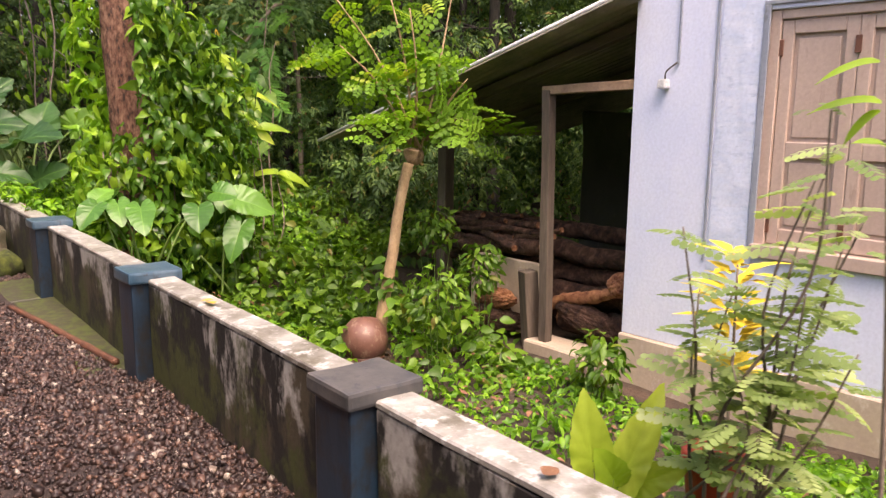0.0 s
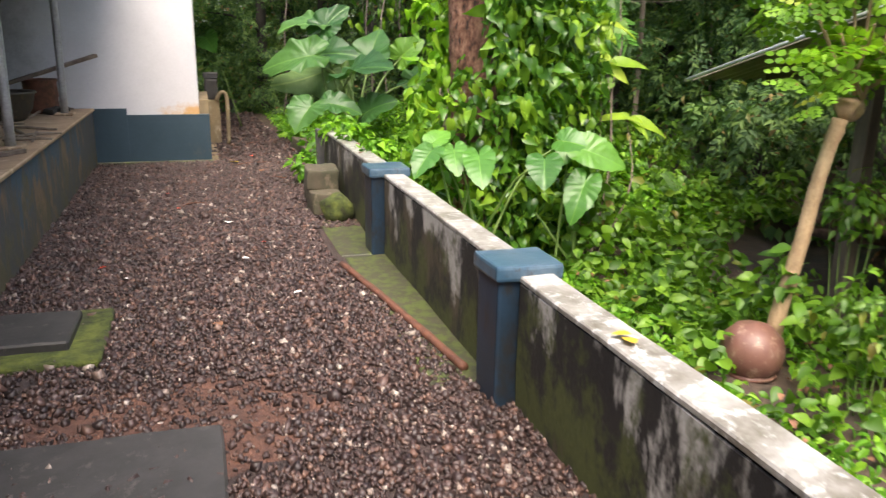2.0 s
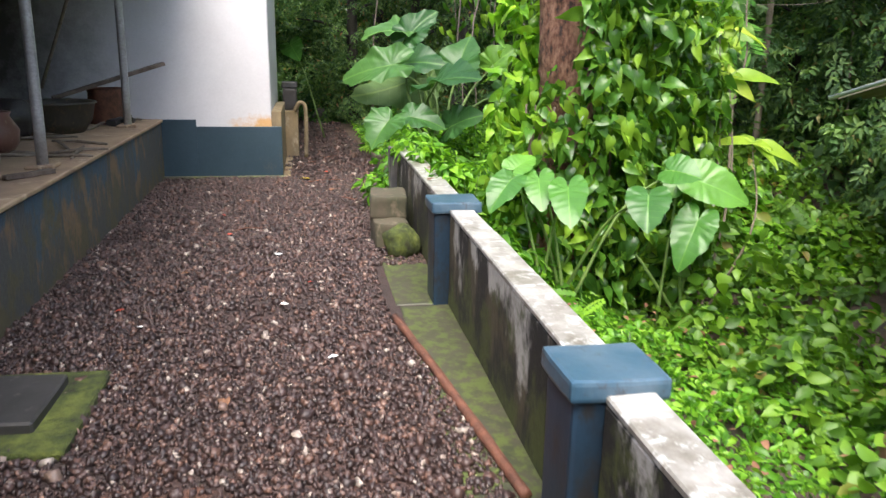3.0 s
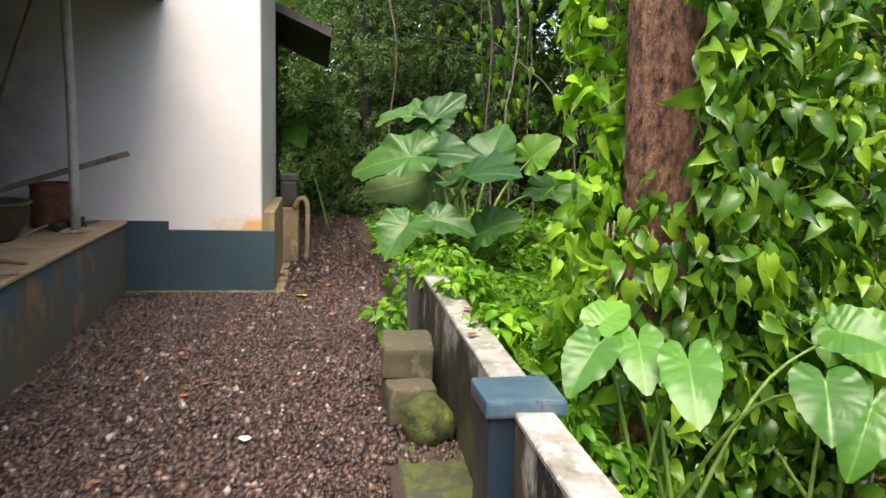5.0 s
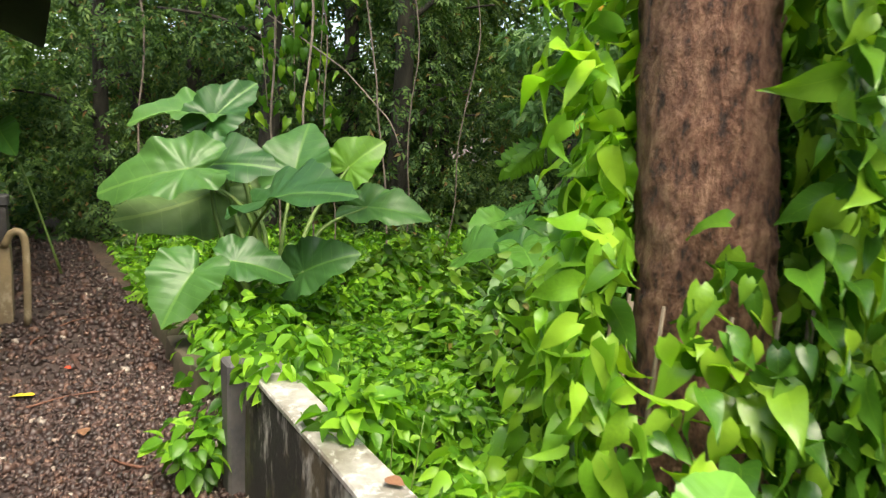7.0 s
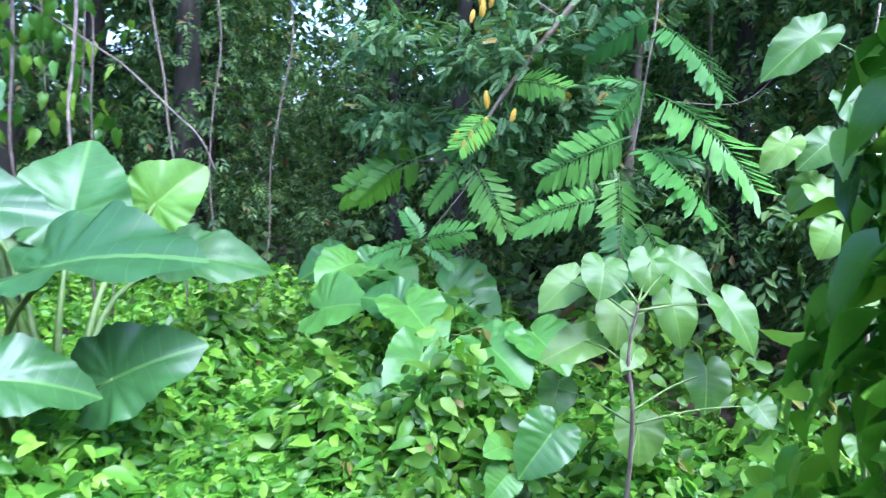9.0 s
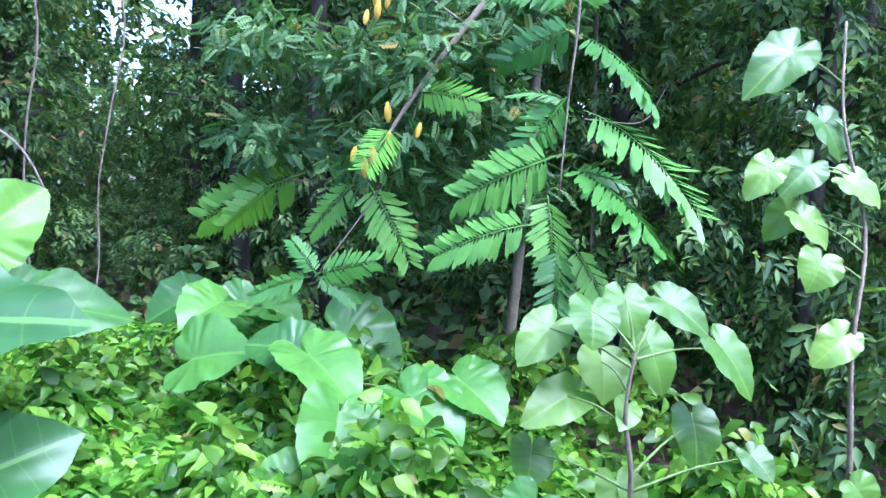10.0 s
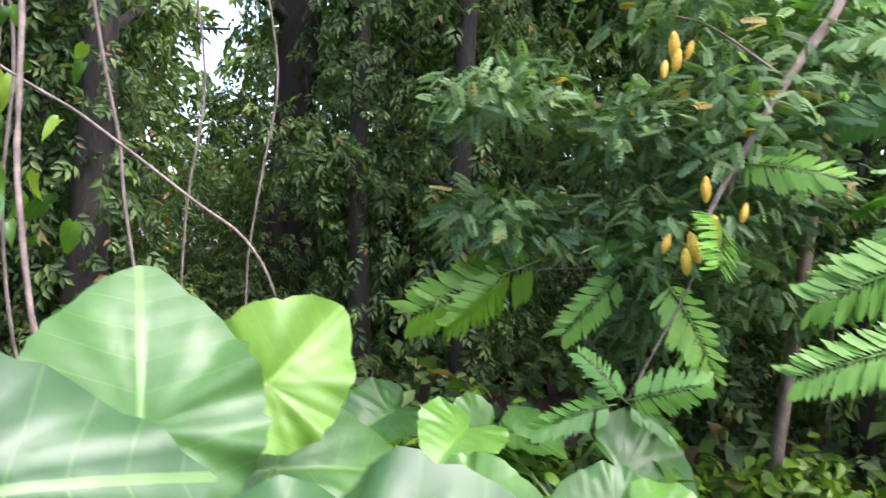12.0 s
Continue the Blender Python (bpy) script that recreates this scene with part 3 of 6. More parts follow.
# the gravel yard lies on the soil, 8 mm proud
def yard_slab():
    bm = bmesh.new()
    outline = [(-2.3, -9), (0.08, -9), (0.08, 5.0), (0.15, 6.2), (0.1, 8), (-0.1, 11), (-0.2, 17), (-1.5, 17), (-1.3, 11), (-1.0, 8.2), (-1.0, 6.66), (-2.3, 6.66)]
    verts = [bm.verts.new((x, y, 0.0)) for x, y in outline]
    bm.faces.new(verts)
    made = bmesh.ops.extrude_face_region(bm, geom=bm.faces[:])
    for v in made["geom"]:
        if isinstance(v, bmesh.types.BMVert):
            v.co.z += 0.008
    bmesh.ops.recalc_face_normals(bm, faces=bm.faces[:])
    return bm


path_ob = part("gravel_path", yard_slab(), GRAVEL_BED)
path_ob.matrix_world = YARD
tagged(path_ob, "wet brown crushed-stone path beside the house", "path", kind="structure")


def in_path(v, u):
    right = np.interp(u, [-9, 5, 6.2, 8, 11, 17], [0.08, 0.08, 0.15, 0.1, -0.1, -0.2])
    left = np.where(u < 6.66, -2.28, np.interp(u, [6.66, 8.2, 11, 17], [-1.0, -1.0, -1.3, -1.5]))
    return (v > left) & (v < right)


def stones(n, u0, u1, size, seed):
    rng = np.random.default_rng(seed)
    u, v = u0 + (u1 - u0) * rng.random(n), -2.28 + 2.5 * rng.random(n)
    keep = in_path(v, u)
    # bare reddish patches carry fewer stones
    bare = np.sin(1.9 * u + 1.0) * np.sin(2.3 * v + 0.5) + 0.5 * np.sin(5.1 * u - 3 * v)
    keep &= (bare < 1.0) | (rng.random(n) < 0.35)
    keep &= (np.hypot((v + 1.3) / 0.55, (u + 0.1) / 0.4) > 1 + 0.25 * np.sin(7 * v + 9 * u)) | (rng.random(n) < 0.4)
    keep &= ~((v > -0.3) & (u > 0) & (u < 3.0) & (v > -0.02 - 0.13 * u))
    u, v = u[keep], v[keep]
    n = len(u)
    cube = np.array([(x, y, z) for x in (-1, 1) for y in (-1, 1) for z in (-1, 1)], float) * 0.5
    quads = np.array([(0, 1, 3, 2), (4, 6, 7, 5), (0, 4, 5, 1), (2, 3, 7, 6), (0, 2, 6, 4), (1, 5, 7, 3)])
    V = cube[None] * (0.75 + 0.5 * rng.random((n, 8, 1))) + 0.13 * rng.standard_normal((n, 8, 3))
    s = size * np.exp(0.35 * rng.standard_normal(n))
    V *= (s[:, None] * (0.6 + 0.7 * rng.random((n, 3))))[:, None]
    q = rng.standard_normal((n, 4))
    q /= np.linalg.norm(q, axis=1)[:, None]
    w, x, y, z = q.T
    R = np.stack([np.stack([1 - 2 * (y * y + z * z), 2 * (x * y - w * z), 2 * (x * z + w * y)], -1),
                  np.stack([2 * (x * y + w * z), 1 - 2 * (x * x + z * z), 2 * (y * z - w * x)], -1),
                  np.stack([2 * (x * z - w * y), 2 * (y * z + w * x), 1 - 2 * (x * x + y * y)], -1)], 1)
    V = np.einsum("nij,nvj->nvi", R, V)
    V += np.stack([v, u, 0.008 + 0.25 * s + 0.006 * rng.random(n)], -1)[:, None]
    F = quads[None] + (np.arange(n) * 8)[:, None, None]
    return np_mesh("crushed_stone", V.reshape(-1, 3), F.reshape(-1, 4))


for nn, a, b, sz, sd in ((74000, -2.6, 6.7, 0.0138, 1), (9000, 6.7, 14.0, 0.022, 2)):
    st = link("crushed_stone", stones(nn, a, b, sz, sd), STONE)
    st.matrix_world = YARD
    tagged(st, "loose wet purple-brown crushed stone on the path", "gravel", kind="stuff")

def earth_patch():
    bm = bmesh.new()
    rng = np.random.default_rng(4)
    ring = [bm.verts.new((0.6 * math.cos(a) * (0.85 + 0.3 * rng.random()), 0.45 * math.sin(a) * (0.85 + 0.3 * rng.random()), 0.009)) for a in np.linspace(0, 6.28, 30, endpoint=False)]
    mid = bm.verts.new((0, 0, 0.016))
    for i in range(30):
        bm.faces.new((mid, ring[i], ring[(i + 1) % 30]))
    return bm


ep = part("earth_patch", earth_patch(), RED_EARTH, None, "", True)
ep.matrix_world = YARD @ pose(-1.3, -0.1, 0)
tagged(ep, "trodden patch of red laterite earth in the gravel", "ground", kind="structure")

# ---- boundary wall with blue pillars ----
bwall = empty("boundary_wall", YARD, "low weathered plaster boundary wall with dark blue pillars", "wall", kind="structure")


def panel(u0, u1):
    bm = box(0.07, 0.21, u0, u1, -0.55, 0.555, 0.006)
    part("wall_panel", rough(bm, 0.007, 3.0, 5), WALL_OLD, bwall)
    bm = box(0.067, 0.213, u0, u1, 0.556, 0.583, 0.006)
    part("coping", rough(bm, 0.006, 5.0, 5), WALL_TOP, bwall, "rough pale grey lichen-covered coping")


def pillar(u0, u1, v0=-0.03, v1=0.25, top=0.585, cap=None):
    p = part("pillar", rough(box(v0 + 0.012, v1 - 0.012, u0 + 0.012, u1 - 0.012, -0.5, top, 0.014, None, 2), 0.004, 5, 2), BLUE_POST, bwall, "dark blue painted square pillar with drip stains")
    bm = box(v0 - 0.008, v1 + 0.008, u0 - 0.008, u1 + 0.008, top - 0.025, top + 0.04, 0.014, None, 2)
    part("pillar_cap", rough(bm, 0.006, 6, 2), cap or BLUE_CAP, p, "blackened pillar cap" if cap else "worn blue pillar cap, lighter than its pillar")


for u in (-4.75, -2.49, -0.27, 2.14):
    pillar(u, u + 0.26, cap=WALL_DARKCAP if u < -1 else None)
for a, b in ((-7.2, -4.75), (-4.49, -2.49), (-2.23, -0.27), (-0.01, 2.14), (2.40, 4.84)):
    panel(a, b)
part("end_pillar", rough(box(0.0, 0.225, 4.84, 4.98, -0.4, 0.58, 0.012), 0.005, 5, 3), WALL_DARKCAP, bwall, "narrow blackened pillar at the wall's end")

# ---- house: veranda and white block ----
def yard_box(name, x0, x1, y0, y1, z0, z1, mat, label, cat, bev=0.006, rgh=0.0, cuts=0):
    bm = box(x0, x1, y0, y1, z0, z1, bev)
    if rgh:
        rough(bm, rgh, 2.5, cuts)
    ob = part(name, bm, mat)
    ob.matrix_world = YARD
    return tagged(ob, label, cat, kind="structure")


yard_box("veranda_plinth", -5.6, -2.28, -9, 6.66, -0.3, 0.62, PLINTH_SIDE, "blue-grey veranda plinth with brown rain stains", "plinth", 0.01, 0.006, 6)
yard_box("veranda_floor", -5.6, -2.26, -9, 6.66, 0.622, 0.655, FLOOR_CEMENT, "dusty brown cement veranda floor with a worn edge", "floor", 0.008, 0.004, 6)
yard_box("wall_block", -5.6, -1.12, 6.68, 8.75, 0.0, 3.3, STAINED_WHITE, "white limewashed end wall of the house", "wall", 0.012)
yard_box("baseboard_front", -1.92, -1.01, 6.655, 6.7, -0.2, 0.575, BLUE_PLINTH, "slate blue painted base of the white wall", "plinth", 0.004)
yard_box("baseboard_step", -2.34, -1.92, 6.655, 6.7, -0.2, 0.65, BLUE_PLINTH, "raised end of the slate blue wall base", "plinth", 0.004)
yard_box("baseboard_side", -1.12, -1.012, 6.702, 8.12, -0.2, 0.74, PLINTH_BROWN, "mud-stained brown base of the side wall", "plinth", 0.004, 0.004, 3)
yard_box("rain_ledge", -2.3, -0.98, 6.6, 6.655, -0.1, 0.035, MOSSY_SLAB, "narrow mossy ledge at the wall's foot", "ledge", 0.008, 0.006, 3)
yard_box("side_ledge", -1.012, -0.93, 6.6, 8.1, -0.1, 0.03, PLINTH_BROWN, "narrow earth-brown ledge at the wall's foot", "ledge", 0.008, 0.006, 3)
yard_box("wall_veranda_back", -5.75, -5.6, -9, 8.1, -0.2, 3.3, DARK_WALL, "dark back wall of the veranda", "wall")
yard_box("wall_veranda_end", -5.6, -2.3, -9.15, -9, -0.2, 3.3, WHITE_WALL, "white end wall of the veranda", "wall")
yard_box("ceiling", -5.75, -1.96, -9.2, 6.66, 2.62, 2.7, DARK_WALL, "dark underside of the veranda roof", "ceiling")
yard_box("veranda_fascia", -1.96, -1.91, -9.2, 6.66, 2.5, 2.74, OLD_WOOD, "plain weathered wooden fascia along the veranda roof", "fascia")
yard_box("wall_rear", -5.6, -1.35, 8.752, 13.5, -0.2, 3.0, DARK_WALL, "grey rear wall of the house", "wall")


def roof_sheet(x0, z0, x1, z1, y0, y1, name, label):
    bm = bmesh.new()
    vs = [bm.verts.new(c) for c in ((x0, y0, z0), (x1, y0, z1), (x1, y1, z1), (x0, y1, z0))]
    f = bm.faces.new(vs)
    made = bmesh.ops.extrude_face_region(bm, geom=[f])
    for v in made["geom"]:
        if isinstance(v, bmesh.types.BMVert):
            v.co.z += 0.09
    bmesh.ops.recalc_face_normals(bm, faces=bm.faces[:])
    ob = part(name, bm, BLACK_IRON)
    ob.matrix_world = YARD
    return tagged(ob, label, "roof", kind="structure")


roof_sheet(-5.8, 4.75, -0.5, 2.5, 8.8, 14.0, "roof_rear", "dark low tiled eave of the rear roof")
roof_sheet(-5.8, 4.6, -1.0, 3.32, 6.4, 8.8, "roof_block", "dark tiled roof over the white block")
roof_sheet(-5.8, 4.4, -1.9, 2.74, -9.2, 6.4, "roof_veranda", "dark tiled roof over the veranda")

# veranda posts with braces against the roof
for u in (3.34, 5.88):
    p = empty("veranda_post", YARD @ pose(-2.45, u, 0.655), "round galvanised pipe post on the veranda edge", "post", "veranda posts")
    tube("pole", [(0, 0, 0), (0.01, -0.02, 1.0), (0, -0.03, 1.96)], [0.037, 0.036, 0.036], GALV, p, "", 12, 0.0, 8)
    bm = box(-0.09, 0.09, -0.09, 0.09, -0.002, 0.028, 0.01)
    part("base_pad", rough(bm, 0.008, 9, 2), FLOOR_CEMENT, p, "crumbling cement pad")
for (a, b) in (((-3.1, 4.3, 0.66), (-2.52, 3.36, 2.6)), ((-3.3, 6.2, 1.0), (-2.6, 5.9, 2.6)), ((-3.4, 4.9, 0.66), (-3.9, 3.9, 2.6))):
    o = tube("leaning_pole", [tuple(YARD @ Vector(a)), tuple(YARD @ Vector(b))], [0.018, 0.014], TWIG, None, "", 7, 0.05, 6)
    tagged(o, "thin dark stick leaning on the veranda", "stick", "veranda sticks")


def lathe(profile, sides=24):
    bm = bmesh.new()
    rings = []
    for r, z in profile:
        rings.append([bm.verts.new((r * math.cos(2 * math.pi * i / sides), r * math.sin(2 * math.pi * i / sides), z)) for i in range(sides)])
    for a, b in zip(rings, rings[1:]):
        for i in range(sides):
            k = (i + 1) % sides
            bm.faces.new((a[i], a[k], b[k], b[i]))
    return bm


# round basin, drum, plank, kerosene tin and sacks on the veranda
def basin(m, label, s=1.0, mat=None):
    t = empty("basin", m, label, "basin")
    part("bowl", lathe([(0.001, 0.0), (0.2 * s, 0.0), (0.27 * s, 0.1 * s), (0.3 * s, 0.24 * s), (0.32 * s, 0.25 * s), (0.31 * s, 0.265 * s), (0.285 * s, 0.25 * s), (0.25 * s, 0.1 * s), (0.18 * s, 0.02), (0.001, 0.02)]), mat or BLACK_IRON, t, "", True)
    return t


basin(YARD @ pose(-2.95, 5.45, 0.655), "wide dark soot-stained basin on the veranda floor", 1.05, SOOTY)
basin(YARD @ pose(-3.3, 4.3, 0.655), "low dark iron pan on the veranda floor", 0.8)
o = part("cooking_pot", lathe([(0.001, 0), (0.1, 0), (0.15, 0.06), (0.16, 0.14), (0.12, 0.2), (0.13, 0.22), (0.11, 0.215), (0.1, 0.19), (0.001, 0.17)]), BLACK_IRON, None, "", True)
o.matrix_world = YARD @ pose(-3.35, 5.9, 0.655)
tagged(o, "round soot-black cooking pot beside the basin", "pot")
o = part("tin_can", lathe([(0.001, 0), (0.07, 0), (0.07, 0.16), (0.075, 0.165), (0.065, 0.16), (0.062, 0.02), (0.001, 0.02)], 16), RUST, None, "", True)
o.matrix_world = YARD @ pose(-2.95, 3.55, 0.655)
tagged(o, "old rusty tin on the veranda floor", "tin")
for k_, (v_, u_) in enumerate(((-2.5, 6.05), (-2.56, 6.2), (-2.6, 5.98))):
    o = part("ash_lump", rough(box(-0.07, 0.07, -0.06, 0.06, 0, 0.07, 0.02, None, 2), 0.03, 9, 2), CONCRETE, None, "", True)
    o.matrix_world = YARD @ pose(v_, u_, 0.655, 0, 0, 40 * k_)
    tagged(o, "lump of grey ash and rag at the post's foot", "ash", "hearth ash")
o = part("tin_drum", lathe([(0.001, 0), (0.17, 0), (0.175, 0.02), (0.165, 0.15), (0.175, 0.17), (0.165, 0.3), (0.18, 0.34), (0.17, 0.35), (0.155, 0.33), (0.15, 0.05), (0.001, 0.04)]), RUST, None, "", True)
o.matrix_world = YARD @ pose(-2.72, 6.25, 0.655)
tagged(o, "small rusty dented drum beside the white wall", "drum")
o = part("wooden_plank", rough(box(-0.55, 0.55, -0.05, 0.05, -0.018, 0.018, 0.004), 0.004, 5, 3), OLD_WOOD)
o.matrix_world = YARD @ pose(-2.62, 6.05, 1.09, 0, -17, 25)
tagged(o, "rough grey plank lying across the rusty drum", "plank")
o = part("cardboard_box", rough(box(-0.19, 0.19, -0.14, 0.14, 0, 0.2, 0.008), 0.008, 5, 3), BEAM)
o.matrix_world = YARD @ pose(-3.15, 3.95, 0.655, 0, 0, 20)
tagged(o, "sagging brown cardboard box on the veranda", "box")
o = part("soot_heap", rough(box(-0.2, 0.2, -0.17, 0.17, 0, 0.3, 0.09, None, 3), 0.07, 6, 3), BLACK_IRON, None, "", True)
o.matrix_world = YARD @ pose(-3.25, 5.0, 0.655, 0, 0, 30)
tagged(o, "black sooty heap of sacking behind the basin", "heap")
o = part("clay_jar", lathe([(0.001, 0), (0.09, 0), (0.15, 0.09), (0.16, 0.18), (0.1, 0.28), (0.115, 0.31), (0.095, 0.31), (0.08, 0.26), (0.001, 0.2)]), CLAY, None, "", True)
o.matrix_world = YARD @ pose(-2.95, 3.98, 0.655)
tagged(o, "dusty brown clay jar on the veranda floor", "jar")
o = part("cement_lump", rough(box(-0.09, 0.09, -0.11, 0.11, 0, 0.24, 0.03, None, 2), 0.03, 8, 2), SHED_BASE, None, "", True)
o.matrix_world = YARD @ pose(-2.72, 3.05, 0.655, 0, 0, 15)
tagged(o, "pale broken lump of cement on the veranda edge", "rubble")
o = part("wooden_batten", rough(box(-0.17, 0.17, -0.025, 0.025, 0, 0.03, 0.004), 0.006, 8, 3), OLD_WOOD)
o.matrix_world = YARD @ pose(-2.42, 2.98, 0.657, 0, 0, 55)
tagged(o, "short dark batten at the veranda edge", "wood")
rng = np.random.default_rng(17)
for i in range(16):
    v, u = -2.4 - 0.9 * rng.random(), 3.0 + 3.4 * rng.random()
    a = rng.random() * 6.28
    ln = 0.12 + 0.25 * rng.random()
    c = YARD @ Vector((v, u, 0.668))
    d = Vector((math.cos(a), math.sin(a), 0.03)) * ln
    tagged(tube("kindling_stick", [tuple(c - d), tuple(c + d * 0.1 + Vector((0, 0, 0.01))), tuple(c + d)], [0.011, 0.014, 0.008], TWIG, None, "", 6, 0.1, 5, i), "short dry stick of kindling on the veranda floor", "stick", "kindling")

pump = empty("water_pump", YARD @ pose(-0.95, 8.35, 0.0), "dark iron water pump with a curved pipe beside the wall", "pump")
part("pump_body", rough(box(-0.12, 0.1, -0.16, 0.16, 0.0, 0.62, 0.02, None, 2), 0.01, 6, 2), PLINTH_BROWN, pump, "mud-stained cement stand")
part("motor", rough(box(-0.09, 0.09, -0.12, 0.12, 0.62, 0.9, 0.03, None, 2), 0.008, 7, 2), BLACK_IRON, pump)
part("motor_cap", rough(box(-0.1, 0.1, -0.1, 0.1, 0.9, 0.98, 0.012), 0.008, 9, 2), CONCRETE, pump, "grey pump cap")
tube("pipe", [(0.06, -0.17, 0.62), (0.12, -0.2, 0.72), (0.19, -0.2, 0.68), (0.2, -0.2, 0.4), (0.19, -0.2, 0.02)], [0.028], PLINTH_BROWN, pump, "muddy curved pipe", 10, 0.0, 20)

# slabs, apron, blocks and pipe along the path
def slab(m, sx, sy, h, mat, name, label, cat):
    ob = part(name, rough(box(-sx / 2, sx / 2, -sy / 2, sy / 2, -0.05, h, 0.01), 0.008, 4, 4), mat)
    ob.matrix_world = m
    return tagged(ob, label, cat)


slab(YARD @ pose(-2.05, 0.98, 0), 0.86, 0.74, 0.042, MOSS, "moss_patch", "bright green moss bed round the drain cover", "moss")
slab(YARD @ pose(-2.12, 1.0, 0), 0.7, 0.46, 0.085, CONCRETE, "drain_cover", "dark damp concrete drain cover edged with moss", "drain cover")
slab(YARD @ pose(-1.5, -0.5, 0), 0.8, 0.72, 0.035, CONCRETE, "stepping_slab", "dark wet concrete slab set in the gravel", "slab")
slab(YARD @ pose(-0.07, 1.07, 0), 0.3, 2.14, 0.014, MOSSY_SLAB, "mossy_apron", "green mossy cement apron at the wall's foot", "apron")
slab(YARD @ pose(-0.08, 2.72, 0), 0.32, 1.12, 0.014, MOSSY_SLAB, "mossy_apron", "green mossy cement apron at the wall's foot", "apron")
pipe_pts = [tuple(YARD @ Vector(p)) for p in ((-0.02, 0.12, 0.03), (-0.08, 0.6, 0.028), (-0.17, 1.25, 0.03), (-0.27, 1.92, 0.03))]
tagged(tube("rusty_pipe", pipe_pts, [0.022], RUST, None, "", 8, 0.06, 16), "long thin rusty iron pipe lying on the gravel", "pipe")


def block(v, u, z, sx, sy, sz, rot, mat, name="stone_block", label="mossy brown laterite block stacked by the wall", cuts=3, r=0.016):
    ob = part(name, rough(box(-sx / 2, sx / 2, -sy / 2, sy / 2, 0, sz, 0.02, None, 2), r, 7, cuts), mat, None, "", True)
    ob.matrix_world = YARD @ pose(v, u, z, 0, 0, rot)
    return tagged(ob, label, "block", "stacked blocks")


block(-0.13, 3.62, 0.0, 0.24, 0.3, 0.2, 6, LATERITE)
block(-0.12, 3.82, 0.2, 0.27, 0.4, 0.17, -4, LATERITE, label="brown laterite block on top of the stack")
block(-0.1, 4.1, 0.0, 0.24, 0.3, 0.2, 3, LATERITE)
def stone_lump(v, u, r, mat, seed, name, label):
    bm = bmesh.new()
    bmesh.ops.create_icosphere(bm, subdivisions=4, radius=1.0)
    for q in bm.verts:
        n_ = noise.noise(q.co * 1.3 + Vector((seed, 0, 0))) * 0.22 + noise.noise(q.co * 5 + Vector((0, seed, 0))) * 0.07
        q.co = Vector((q.co.x * r[0], q.co.y * r[1], q.co.z * r[2])) * (1 + n_)
    ob = part(name, bm, mat, None, "", True)
    ob.matrix_world = YARD @ pose(v, u, r[2] * 0.8, 0, 0, 24)
    return tagged(ob, label, "stone", "stacked blocks")


stone_lump(-0.07, 3.28, (0.13, 0.14, 0.13), MOSS, 3, "mossy_stone", "round stone covered in bright moss")
for u, h in ((6.35, 0.22), (6.8, 0.18), (7.4, 0.2)):
    block(0.2, u, -0.03, 0.28, 0.42, h, 5 * h * 40 % 17, LATERITE, label="mossy laterite edging block beside the path")

# ---- shed with lean-to wood store ----
def shed_part(name, bm, mat, label, cat, kind="structure"):
    ob = part(name, bm, mat)
    ob.matrix_world = SHED
    return tagged(ob, label, cat, kind=kind)


shed_part("shed_wall_front", box(0, 0.2, -0.97, 0, -0.15, 2.7, 0.008), SHED_WALL, "pale blue limewashed shed wall with peeling plaster", "wall")
shed_part("shed_wall_front", box(0, 0.2, -5.5, -2.02, -0.15, 2.7, 0.008), SHED_WALL, "pale blue limewashed shed wall beyond the window", "wall")
shed_part("shed_wall_lintel", box(0, 0.2, -2.02, -0.97, 2.12, 2.7, 0.004), SHED_WALL, "pale blue wall above the window", "wall")
shed_part("shed_wall_sill", box(0, 0.2, -2.02, -0.97, -0.15, 0.62, 0.004), SHED_WALL, "white limewashed wall under the window", "wall")
shed_part("shed_wall_gable", box(0.2, 3.2, -0.2, 0, -0.6, 2.9, 0.006), SHED_WALL, "shaded gable wall of the shed", "wall")
shed_part("shed_base", box(-0.03, 0.2, -5.5, 0.01, -0.9, -0.15, 0.012), SHED_BASE, "bare sand-coloured cement base of the shed", "plinth")
shed_part("shed_pilaster", box(-0.012, 0.0, -0.65, -0.63, 0.5, 2.7, 0.003), GREY_TRIM, "grey cable strip down the shed wall", "trim")
shed_part("window_trim", box(-0.016, 0.0, -0.985, -0.945, 0.6, 2.15, 0.003), GREY_TRIM, "grey painted edge beside the window", "trim")
shed_part("window_trim", box(-0.016, 0.0, -2.05, -0.945, 2.15, 2.175, 0.003), GREY_TRIM, "dark grey painted edge above the window", "trim")
shed_part("plaster_strip", rough(box(-0.006, 0.001, -0.94, -0.665, 0.45, 2.6, 0.002), 0.006, 11, 14), SHED_ROUGH, "rough patched blue plaster between cable and window", "plaster")

